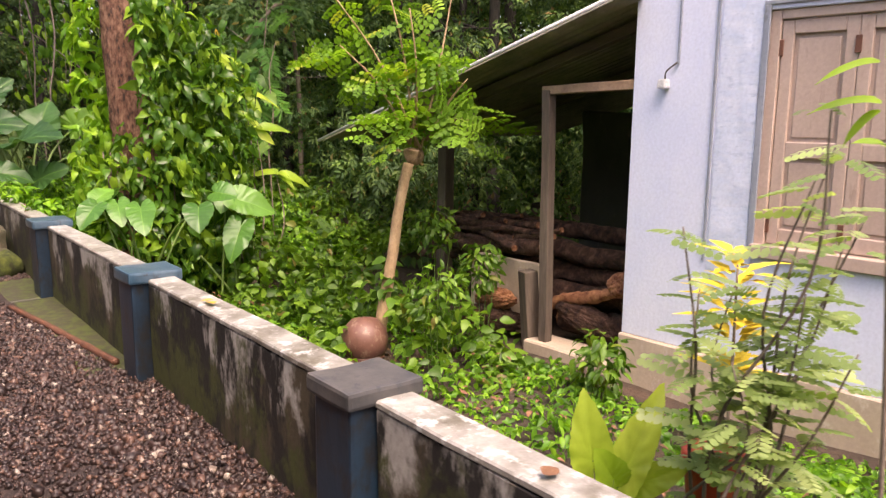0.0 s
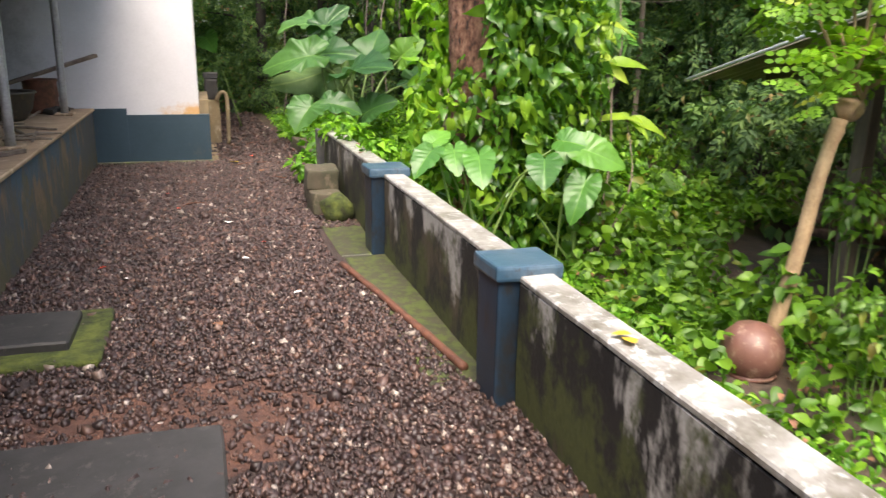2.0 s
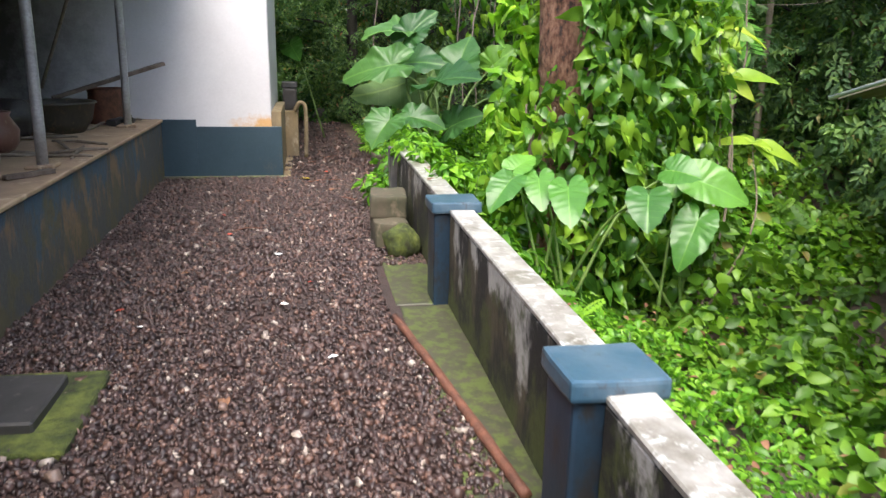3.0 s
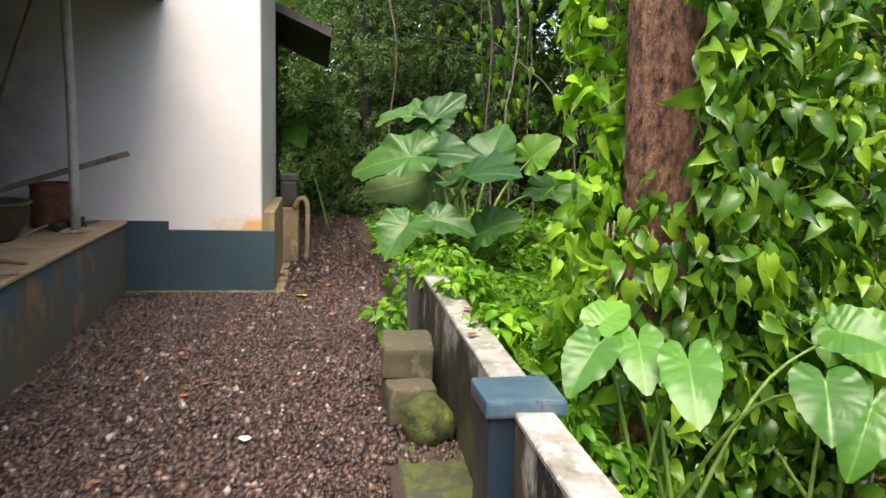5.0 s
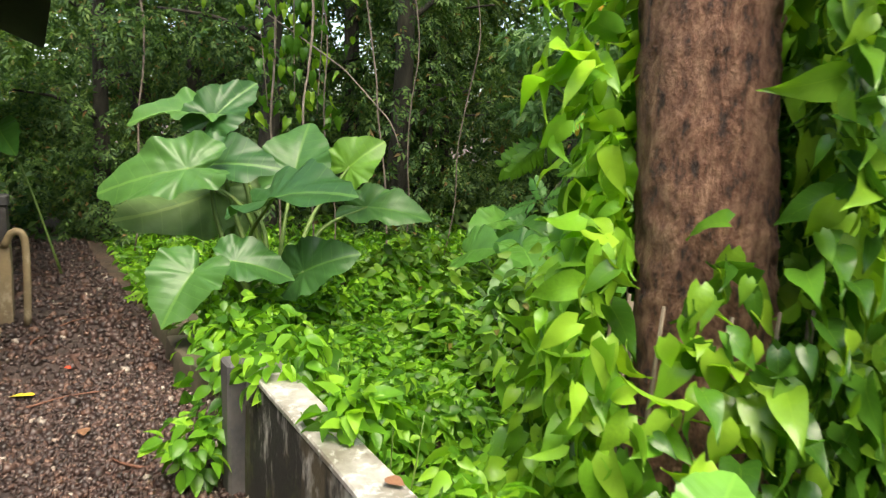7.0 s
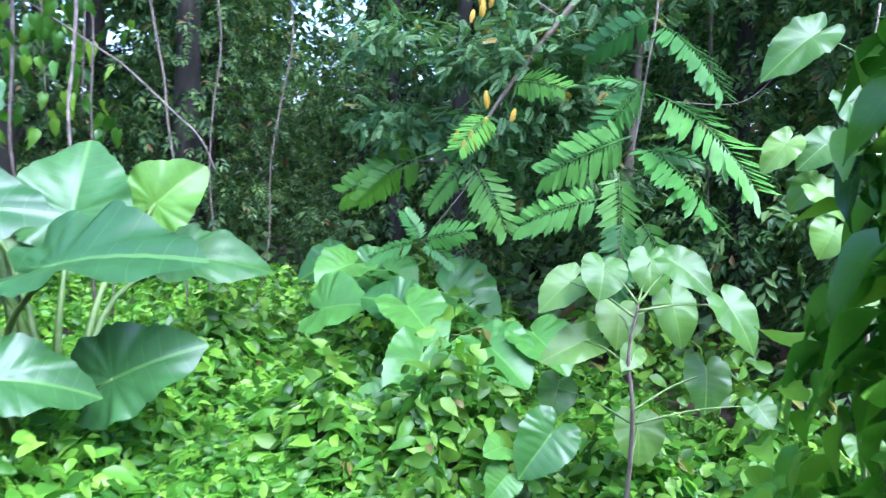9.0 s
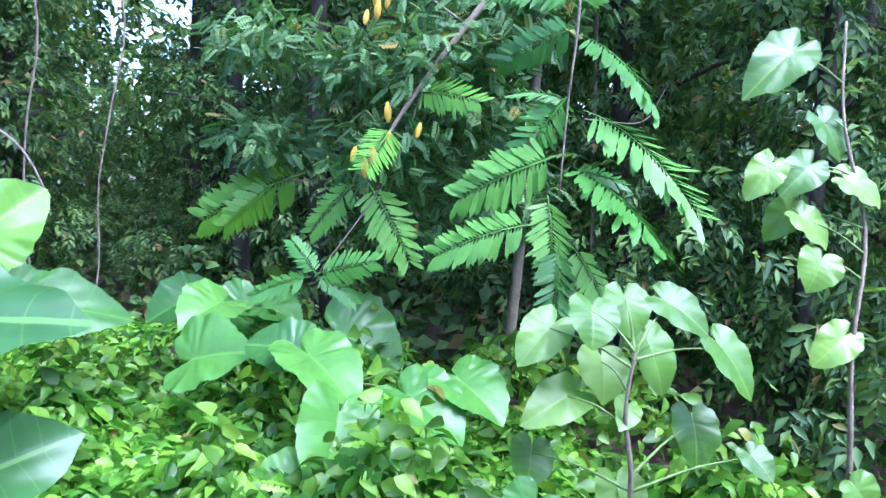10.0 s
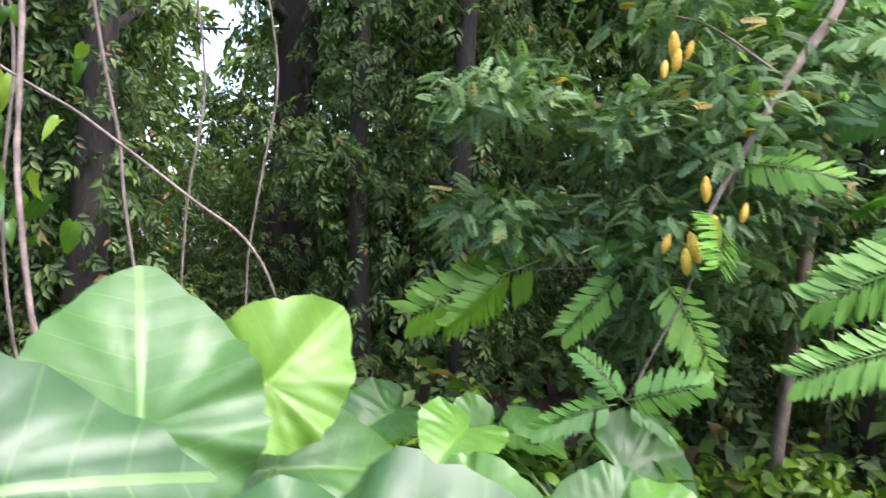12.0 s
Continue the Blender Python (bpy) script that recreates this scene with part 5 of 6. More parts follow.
# ---- big vine-clad tree ----
tree = empty("vine_clad_tree", pose(-3.0, 7.72, ground_z(-3.0, 7.72) - 0.05), "thick tree with reddish flaking bark", "tree")
tube("trunk", [(-0.02, 0, 0), (0.0, 0, 0.5), (0.0, 0.02, 1.2), (-0.06, 0.03, 2.2), (-0.1, 0.06, 3.4), (-0.1, 0.1, 5.2)], [0.3, 0.24, 0.215, 0.205, 0.2, 0.17], BARK, tree, "", 40, 0.03, 120, 3)
tube("limb", [(-0.08, 0.05, 3.6), (-0.7, 0.4, 4.6), (-1.3, 0.9, 6.0)], [0.1, 0.07, 0.03], BARK, tree, "", 10, 0.05, 10)
tube("limb", [(-0.08, 0.05, 3.2), (0.6, 0.3, 4.2), (1.2, 0.9, 5.5)], [0.1, 0.07, 0.03], BARK, tree, "", 10, 0.05, 10)
rng = np.random.default_rng(8)
sets = [clump(rng, c, r, 190, OVATE, 0.15) for c, r in (((-1.2, 0.9, 6.2), 1.1), ((1.2, 0.9, 5.7), 1.1), ((0, 0.4, 6.4), 1.2), ((0.1, 1.4, 5.3), 0.9), ((-0.7, 1.5, 5.2), 0.9))]
leafy("crown", sets, LEAF_UNDER, tree)

vine = empty("climbing_vine", pose(-3.0, 7.72, ground_z(-3.0, 7.72)), "dense climbing vine with glossy heart-shaped leaves round the tree", "vine")
def vine_places(n, rng):
    """Places and outward directions of leaves on the vine's uneven mantle round the trunk and to its side."""
    out_p, out_d = [], []
    while len(out_p) < n:
        a, z = rng.random() * 2 * math.pi, rng.random() ** 0.9 * 2.9 - 0.05
        d = np.array([math.cos(a), math.sin(a), 0.0])
        front = d @ np.array([0.12, -0.99, 0])
        if z > 1.5 + 0.18 * math.sin(7 * a) and 0.3 < front and a < 5.15:
            continue
        r = 0.3 + 0.2 * rng.random() + 0.09 * math.sin(4 * a + 3 * z) + (0.1 if z < 1.4 else 0)
        p = d * r + [0, 0, z]
        if rng.random() < 0.4:
            k = rng.random()
            p = np.array([0.32 + 0.4 * k, 0.15 + 0.35 * k, 0]) + d * (0.2 + 0.25 * rng.random()) + [0, 0, z * (1.0 - 0.25 * k)]
        out_p.append(p), out_d.append(d)
    return np.array(out_p), np.array(out_d)


p, d = vine_places(5200, rng)
nrm = unit(0.8 * d + [0, 0, 0.65] + 0.75 * rng.standard_normal(p.shape))
tip = unit(0.6 * d + [0, 0, -0.75] + 0.65 * rng.standard_normal(p.shape))
size_ = 0.07 + 0.105 * rng.random(len(p)) ** 1.3
near = (d @ np.array([0.1, -0.99, 0]) > 0.1) & (p[:, 2] > 0.15)
near &= np.cumsum(near) <= 290
# leaves on the west side take the lighter yellow-green colour
west_side = d[:, 0] + 0.25 * rng.standard_normal(len(d)) < -0.45
for sel, mat_, lab_ in ((~near & ~west_side, LEAF_VINE, ""), (~near & west_side, LEAF_YELLOW_GREEN, "yellow-green vine leaves on the west side")):
    leafy("foliage", [strew(HEART, p[sel], nrm[sel], tip[sel], size_[sel])], mat_, vine, lab_)["kind"] = "stuff"
heart_mes = []
for mat_ in (LEAF_VINE, LEAF_YELLOW_GREEN):
    me_ = np_mesh("leaf", *HEART)
    me_.materials.append(mat_)
    me_.polygons.foreach_set("use_smooth", np.ones(len(me_.polygons), bool))
    heart_mes.append(me_)
for q, R, s_, y_ in zip(p[near], turn(nrm[near], tip[near]), size_[near], west_side[near]):
    o = new("leaf", heart_mes[int(y_)])
    o.parent = vine
    o.matrix_local = Matrix.Translation(q) @ Matrix([list(r_) for r_ in R]).to_4x4() @ Matrix.Scale(s_, 4)
lines = []
for i in range(12):
    a = i * 0.6 + 3.2
    r = 0.27 + 0.03 * (i % 3)
    lines.append((spline([(r * math.cos(a + 0.25 * z), r * math.sin(a + 0.25 * z), z) for z in (0, 0.35, 0.7, 1.05, 1.4)], 14), np.linspace(0.014, 0.006, 14)))
tubes("vine_stem", lines, TWIG, vine)

# sapling with long yellow-green leaves beside the vine
sap = empty("lime_sapling", pose(-2.0, 7.95, ground_z(-2.0, 7.95)), "slender sapling with long shining yellow-green leaves", "sapling")
base = np.array([-2.0, 7.95, ground_z(-2.0, 7.95)])
nodes_ = [(-2.45, 8.52, 2.04), (-2.13, 8.58, 1.66), (-2.0, 8.46, 1.29), (-1.78, 8.42, 0.81), (-2.3, 8.5, 1.45)]
stems_, sets = [], []
for k, q in enumerate(nodes_):
    e = np.array(q) - base
    stems_.append((spline([(0.02 * k, 0, 0), tuple(e * [0.9, 0.6, 0.55] + [0.12, 0, 0]), tuple(e)], 12), np.linspace(0.012, 0.004, 12)))
    ways = np.array([(0.9, 0.2, -0.15), (-0.75, -0.1, -0.05), (0.35, -0.6, 0.35), (0.75, -0.35, -0.4), (-0.3, 0.5, 0.3)]) + 0.12 * rng.standard_normal((5, 3))
    sets.append(strew(LONG_LEAF, np.repeat(e[None], 5, 0), np.tile([0.0, -0.55, 0.85], (5, 1)) + 0.2 * rng.standard_normal((5, 3)), ways, np.array([0.4, 0.3, 0.22, 0.34, 0.26]) * (0.75 + 0.3 * rng.random(5))))
tubes("stem", stems_, TWIG, sap)
leafy("leaves", sets, LEAF_LIME, sap)

# ---- small coppiced tree with a feathery top, and the clay pot at its foot ----
co = empty("feathery_tree", pose(-0.5, 6.22, ground_z(-0.5, 6.22)), "small pale-barked tree with a knobbly head of feathery leaves", "tree")
g = ground_z(-0.5, 6.22)
tube("trunk", [(0.0, 0, -0.05), (0.02, 0, -0.24 - g), (0.09, 0.07, 0.18 - g), (0.17, 0.17, 0.73 - g), (0.24, 0.23, 1.06 - g)], [0.06, 0.052, 0.047, 0.042, 0.046], BARK_PALE, co, "", 14, 0.05, 36, 2)
bm = bmesh.new()
bmesh.ops.create_icosphere(bm, subdivisions=3, radius=0.075, matrix=pose(0.29, 0.25, 1.13 - g) @ Matrix.Diagonal((1.15, 1, 1.1, 1)))
part("knot", rough(bm, 0.05, 9), BARK_PALE, co, "knobbly swollen pollard head", True)
heads = [(0.3, 0.25, 1.2), (0.38, 0.28, 1.25), (0.25, 0.22, 1.22), (0.34, 0.22, 1.18)]
ends = [(0.25, 0.2, 2.3), (0.72, 0.2, 1.75), (-0.3, 0.1, 2.0), (0.6, 0.5, 2.5), (0.0, 0.4, 2.7), (0.75, 0.3, 1.42), (0.3, -0.1, 1.6), (-0.4, 0.2, 2.45)]
lines = [(spline([(hx, hy, hz - g), ((hx + ex) / 2 + 0.03, (hy + ey) / 2, (hz + ez) / 2 + 0.08 - g), (ex, ey, ez - g)], 8), np.linspace(0.014, 0.005, 8)) for (hx, hy, hz), (ex, ey, ez) in zip(heads * 2, ends)]
tubes("branch", lines, BARK_PALE, co)
P_, T_, S_ = [], [], []
for k in range(50):
    q = np.array(ends[k % 8]) * [1, 1, 1] - [0, 0, g]
    hd = np.array(heads[k % 4]) - [0, 0, g]
    s = 0.25 + 0.8 * rng.random()
    a = rng.random() * 6.28
    P_.append(hd + (q - hd) * s), T_.append((math.cos(a), math.sin(a), -0.5 + 0.8 * rng.random())), S_.append(0.34 + 0.2 * rng.random())
P_, T_ = np.array(P_), np.array(T_)
leafy("crown", [strew(FEATHER, P_, np.tile([0, -0.3, 1.0], (len(P_), 1)) + 0.6 * rng.standard_normal(P_.shape), T_, np.array(S_))], LEAF_MORINGA, co)

pot = empty("clay_pot", pose(-0.6, 6.05, ground_z(-0.6, 6.05)), "round upturned glazed brown clay pot at the tree's foot", "pot")
part("body", lathe([(0.13, 0.0), (0.175, 0.05), (0.195, 0.14), (0.175, 0.23), (0.11, 0.3), (0.001, 0.325)], 28), CLAY, pot, "", True)
part("rim", lathe([(0.15, -0.01), (0.165, 0.0), (0.15, 0.025), (0.13, 0.01)], 28), CLAY, pot, "", True)


# ---- pinnate-leaved sapling and pod-bearing tree ----
def pinnate(name, label, category, root, stem, radii, pairs_list, template, mat, extra=0, size=(1, 1), seed=3):
    rng = np.random.default_rng(seed)
    r0 = np.array([root[0], root[1], ground_z(root[0], root[1])])
    thing = empty(name, Matrix.Translation(r0), label, category)
    line = spline([tuple(np.array(s) - r0) for s in [(root[0], root[1], r0[2])] + stem], 30)
    stem_ob = tube("stem", line, np.linspace(radii[0], radii[1], 30), TWIG, thing, "", 8, 0.04)
    P_, T_, S_ = [], [], []
    for a, b in pairs_list:
        a, b = np.array(a), np.array(b)
        P_.append(a - r0), T_.append(b - a), S_.append(np.linalg.norm(b - a) * 1.08)
    for _ in range(extra):
        k = rng.integers(8, 30)
        ang = rng.random() * 6.28
        P_.append(line[k]), T_.append(np.array([math.cos(ang), math.sin(ang), -0.2 + 0.4 * rng.random()])), S_.append(size[0] + (size[1] - size[0]) * rng.random())
    P_, T_, S_ = np.array(P_), np.array(T_), np.array(S_)
    for k, (q, t_, s_) in enumerate(zip(P_, T_, S_)):
        leafy("frond", [strew((FROND, FROND_B, FROND_C)[k % 3], q[None], np.array([[0.0, -1.0, 0.7]]) + 0.3 * rng.standard_normal((1, 3)), t_[None], s_)], LEAF_YELLOW_GREEN if name == "pod_tree" and k < 3 else mat, stem_ob)
    return thing, r0


pinnate("pinnate_sapling", "young tree with long drooping ladder-like fronds", "tree", (-1.2, 12.7), [(-1.4, 12.6, 2.4), (-1.8, 12.1, 3.9), (-2.2, 11.6, 3.9), (-2.41, 11.29, 3.2), (-2.47, 11.19, 2.49), (-2.54, 11.13, 2.05), (-2.65, 10.99, 1.52)], (0.017, 0.004), [((-2.78, 11.01, 1.37), (-3.23, 11.16, 1.29)), ((-2.72, 10.99, 1.52), (-2.74, 10.80, 1.20)), ((-2.72, 10.86, 1.28), (-2.80, 10.64, 0.95)), ((-2.61, 10.91, 1.27), (-2.48, 10.66, 1.02)), ((-2.59, 11.00, 1.68), (-2.35, 10.47, 1.50)), ((-2.53, 11.00, 1.97), (-2.22, 10.44, 1.79)), ((-2.49, 11.13, 2.38), (-2.27, 10.67, 2.19)), ((-2.62, 11.08, 1.73), (-3.08, 11.23, 1.55)), ((-2.55, 11.13, 2.05), (-2.83, 11.12, 1.72)), ((-2.48, 11.19, 2.43), (-2.82, 11.34, 2.27)), ((-2.53, 11.08, 1.65), (-2.28, 10.96, 1.66)), ((-2.54, 11.12, 2.02), (-2.74, 11.24, 2.15)), ((-2.44, 11.24, 2.56), (-2.28, 11.07, 2.77)), ((-2.44, 11.24, 2.62), (-2.79, 11.43, 2.72))],
    FROND, LEAF_FROND, 4, (0.4, 0.55))
pod_tree, pr = pinnate("pod_tree", "feathery tree branch hung with ripe yellow pods", "tree", (-2.2, 12.3), [(-2.2, 12.1, 2.2), (-2.35, 11.9, 3.0), (-2.59, 11.75, 2.83), (-2.88, 11.75, 2.48), (-3.13, 11.73, 2.14), (-3.27, 11.73, 1.94), (-3.39, 11.71, 1.75)], (0.04, 0.008), [
    ((-3.61, 12.61, 1.57), (-4.24, 12.67, 1.34)), ((-3.81, 12.65, 1.49), (-4.08, 12.58, 1.24)), ((-3.74, 12.67, 1.51), (-3.83, 12.62, 1.67)), ((-3.37, 12.26, 1.52), (-3.66, 12.27, 1.28)), ((-3.39, 11.94, 1.53), (-3.19, 11.70, 1.18)), ((-3.55, 12.36, 1.58), (-3.34, 12.16, 1.69)), ((-3.77, 11.74, 1.00), (-4.07, 11.82, 0.97)), ((-3.74, 11.72, 1.02), (-3.54, 11.52, 1.12)), ((-3.74, 11.72, 1.01), (-3.85, 11.80, 1.21)), ((-3.74, 11.72, 1.01), (-3.57, 11.58, 0.94))], FROND, LEAF_FROND, 6, (0.35, 0.5), 5)
tubes("twig", [(spline([tuple(np.array(a) - pr) for a in ln], 10), np.linspace(0.008, 0.003, 10)) for ln in (((-3.13, 11.73, 2.14), (-3.35, 12.26, 1.6), (-3.85, 12.65, 1.5)), ((-3.13, 11.73, 2.14), (-3.3, 11.8, 1.6), (-3.74, 11.72, 1.01)), ((-2.88, 11.75, 2.48), (-3.2, 11.9, 2.7), (-3.38, 11.97, 2.75)))], TWIG, pod_tree)
pod_bm = lathe([(0.001, 0.0), (0.012, -0.012), (0.02, -0.045), (0.018, -0.075), (0.008, -0.1), (0.001, -0.105)], 10)
pod_me = bpy.data.meshes.new("pod")
pod_bm.to_mesh(pod_me)
pod_me.materials.append(POD)
for k, q in enumerate(((-3.18, 11.66, 1.89), (-3.36, 11.73, 2.0), (-3.37, 11.66, 1.83), (-3.53, 11.75, 1.74), (-3.5, 11.68, 1.68), (-3.38, 11.97, 2.68), (-3.42, 11.97, 2.54), (-3.36, 11.95, 2.6), (-3.46, 11.7, 1.75), (-3.3, 11.93, 2.64))):
    o = new("pod", pod_me)
    o.parent = pod_tree
    o.matrix_local = Matrix.Translation(Vector(q) - Vector(pr)) @ pose(0, 0, 0, 12 * math.sin(k * 3), 14 * math.cos(k * 2)) @ Matrix.Scale(0.9 + 0.25 * (k % 3), 4)
# fine-leaved crown of the pod tree
sets = [clump(rng, np.array(c) - pr, (r, r, 0.55 * r), 300, FROND_SMALL, 0.1, 0.8, 0.25, 0.1) for c, r in (((-2.75, 12.2, 2.35), 0.5), ((-3.35, 12.3, 2.25), 0.4), ((-2.3, 12.3, 1.5), 0.5), ((-2.9, 12.5, 1.3), 0.45), ((-3.9, 12.6, 2.4), 0.4), ((-3.8, 12.7, 1.8), 0.4), ((-3.05, 11.9, 2.3), 0.5), ((-2.6, 11.9, 2.6), 0.55), ((-3.2, 12.1, 1.75), 0.45), ((-2.7, 12.0, 2.0), 0.5), ((-2.1, 12.0, 3.0), 0.7), ((-3.1, 12.2, 3.0), 0.6))]
leafy("crown", sets, LEAF_OLIVE, pod_tree)

# ---- shrub and pot plants behind the wall, beside the shed window ----
fs = empty("door_shrub", pose(0.98, 2.55, ground_z(0.98, 2.55)), "leggy shrub with sprays of small pale leaves near the shed", "shrub")
fg = np.array([0.98, 2.55, ground_z(0.98, 2.55)])
ends = [(0.81, 2.54, 1.12), (1.19, 2.44, 1.3), (1.3, 2.44, 1.1), (1.3, 2.3, 0.76), (0.9, 2.6, 0.9), (1.12, 2.3, 0.95), (1.45, 2.6, 1.15), (1.35, 2.75, 0.8), (1.12, 2.25, 1.5), (1.34, 2.64, 1.38), (1.12, 2.85, 0.86), (0.95, 2.4, 0.7)]
lines, P_, T_ = [], [], []
for k, e in enumerate(ends):
    e = np.array(e) - fg
    side = np.array([0.1 * math.sin(2.1 * k), 0.1 * math.cos(1.7 * k), 0])
    ln = spline([(0, 0, 0), tuple(e * [0.35, 0.35, 0.4] + side), tuple(e * [0.7, 0.7, 0.72] - 0.6 * side), tuple(e)], 16)
    lines.append((ln, np.linspace(0.009, 0.003, 16)))
    for _ in range(17):
        i = rng.integers(6, 16)
        a = rng.random() * 6.28
        P_.append(ln[i] + 0.03 * rng.standard_normal(3)), T_.append((math.cos(a), math.sin(a), -0.1 + 0.4 * rng.random()))
tubes("stem", lines, LIANA, fs)
P_, T_ = np.array(P_), np.array(T_)
leafy("foliage", [strew(FROND_SMALL, P_, np.tile([0, 0, 1.0], (len(P_), 1)) + 0.3 * rng.standard_normal(P_.shape), T_, 0.1 + 0.08 * rng.random(len(P_)))], LEAF_PALE, fs)
yl = empty("yellow_leaved_shrub", pose(1.3, 2.1, ground_z(1.3, 2.1)), "tall thin shrub tip with narrow yellow-green leaves", "shrub")
yg = np.array([1.3, 2.1, ground_z(1.3, 2.1)])
tube("stem", [(0, 0, 0), (0.02, 0.05, 0.8), tuple(np.array([1.22, 2.17, 1.66]) - yg)], [0.01, 0.008, 0.004], LIANA, yl, "", 7, 0.03, 14)
P_ = np.array([(1.2, 2.17, 1.63), (1.21, 2.16, 1.52), (1.21, 2.16, 1.5), (1.22, 2.17, 1.64), (1.23, 2.14, 1.4), (1.24, 2.13, 1.3)]) - yg
leafy("leaves", [strew(LONG_LEAF, P_, np.tile([0, -0.4, 0.9], (6, 1)), np.array([(-0.9, 0.4, -0.1), (-0.9, 0.5, 0.1), (-0.6, 0.3, -0.5), (0.6, 0.2, 0.3), (-0.5, -0.2, 0.2), (0.7, -0.1, 0.1)]), np.array([0.16, 0.18, 0.13, 0.15, 0.12, 0.14]))], LEAF_LIME, yl)
big_leaves("lime_caladium", "lime-green caladium with upright broad leaves", "plant", (0.7, 2.85), [
    ((0.61, 2.84, 0.15), (0.57, 2.86, 0.42), 0.16), ((0.74, 2.83, 0.12), (0.88, 2.88, 0.44), 0.15), ((0.68, 2.78, 0.1), (0.6, 2.7, 0.25), 0.14), ((0.8, 2.85, 0.05), (0.98, 2.8, 0.15), 0.13)],
    LEAF_LIME, (-0.1, -0.9, 0.5), 0.3, 0.15, 0.02, 0.005)
cro = empty("yellow_croton", pose(1.38, 3.5, ground_z(1.38, 3.5)), "croton with narrow bright yellow leaves by the shed wall", "plant")
n_ = 60
z_ = 0.75 + 0.6 * rng.random(n_)
a = rng.random(n_) * 6.28
P_ = np.stack([0.05 * np.cos(a), 0.05 * np.sin(a), z_], -1)
leafy("leaves", [strew(NARROW, P_, np.tile([0, 0, 1.0], (n_, 1)), np.stack([np.cos(a), np.sin(a), 0.4 + 0 * a], -1), 0.14 + 0.1 * rng.random(n_))], YELLOW_PAINT, cro)
tube("stem", [(0, 0, 0), (0.01, 0, 0.7), (0, 0, 1.3)], [0.01, 0.008, 0.005], TWIG, cro, "", 7, 0.0, 10)
pz = ground_z(1.08, 2.84)
o = part("pot_stand", rough(box(-0.13, 0.13, -0.13, 0.13, -0.03, 0.2, 0.015, None, 2), 0.012, 7, 3), LATERITE, None, "", True)
o.matrix_world = pose(1.08, 2.84, pz, 0, 0, 20)
tagged(o, "rough laterite block under the red flowerpot", "block")
rp = empty("red_flowerpot", pose(1.08, 2.84, pz + 0.2), "round red plastic flowerpot among the shrubs", "pot")
part("pot_body", lathe([(0.001, 0), (0.075, 0), (0.105, 0.4), (0.12, 0.4), (0.12, 0.45), (0.1, 0.45), (0.09, 0.34), (0.001, 0.34)], 20), RED_CLOTH, rp, "", True)


# ---- undergrowth (uncountable) ----
def cover(name, label, n, u0, u1, v0, v1, low, high, size, mat, seed, template, near_wall=0.0, keep=None):
    rng = np.random.default_rng(seed)
    u, v = u0 + (u1 - u0) * rng.random(n), v0 + (v1 - v0) * rng.random(n)
    patch = 0.5 + 0.5 * np.sin(2.3 * u + 0.4) * np.sin(2.9 * v + 1.1) + 0.35 * np.sin(6.1 * u - 4.3 * v)
    patch = patch * (0.72 + 0.5 * np.sin(11 * u + 2 * np.sin(4 * v)) * np.sin(12 * v + 1.5 * np.sin(5 * u)))
    h = low + (high - low) * np.clip(patch, 0, 1.3) * (0.35 + 0.65 * rng.random(n)) ** 0.7
    edge = np.clip(np.minimum(np.minimum(u - u0, u1 - u), np.minimum(v - v0 + near_wall, v1 - v)) / 0.5, 0.25, 1)
    h = h * edge
    c, s = YARD[0][0], YARD[1][0]
    x, y = -1.79 + c * v - s * u, 4.26 + s * v + c * u
    ok = np.hypot(x + 3.0, y - 7.72) > 0.3
    if keep is not None:
        ok &= keep(u, v, rng.random(n))
    x, y, h = x[ok], y[ok], h[ok]
    n = len(x)
    p = np.stack([x, y, height(x, y) + h], -1)
    nrm = unit(np.array([0.0, -0.3, 1.0]) + 0.6 * rng.standard_normal((n, 3)))
    a = rng.random(n) * 6.28
    tip = unit(np.stack([np.cos(a), np.sin(a), -0.35 + 0.5 * rng.standard_normal(n)], -1))
    sizes = size * (0.6 + 0.8 * rng.random(n))
    k = (rng.random(n) < 0.015) & (template is not SIMPLE)
    sets = [strew(template, p[~k], nrm[~k], tip[~k], sizes[~k])]
    if k.any():
        sets.append(strew(FROND_SMALL, p[k], nrm[k], tip[k] + [0, 0, 0.45], sizes[k] * 1.7))
    ob = leafy(name, sets, mat)
    return tagged(ob, label, "undergrowth", kind="stuff")


def off_shed(u, v, r):
    """Clear of the shed, the wood store and the bare trodden patch before it."""
    pot_x, pot_y = -0.6 + 1.79, 6.05 - 4.26
    pv, pu = YARD[0][0] * pot_x + YARD[1][0] * pot_y, -YARD[1][0] * pot_x + YARD[0][0] * pot_y
    bare = (np.hypot(v - pv, u - pu) < 0.2) | (np.hypot(v - pv + 0.1, u - pu + 0.3) < 0.22)
    return ~bare & ~((v > 3.0) & (u < 3.2) & (v + 0.5 * u > 2.2)) & ~((u < 0.6) & (v > 0.7) & (v < 2.6) & (r < 0.55))


cover("ground_cover", "bright low leafy ground cover behind the wall", 21000, -3.4, 3.2, 0.24, 3.3, 0.02, 0.25, 0.06, LEAF_BRIGHT, 11, WEED, 0.4, off_shed)
cover("ground_cover", "bright lime-green weeds spilling over the wall's end", 14000, 2.4, 8.2, 0.2, 1.7, 0.1, 0.55, 0.088, LEAF_BRIGHT, 12, WEED, 0.35)
cover("undergrowth", "darker knee-high undergrowth under the trees", 16000, -0.5, 9.0, 1.5, 5.2, 0.08, 0.7, 0.1, LEAF_UNDER, 13, OVATE, 0.0, off_shed)
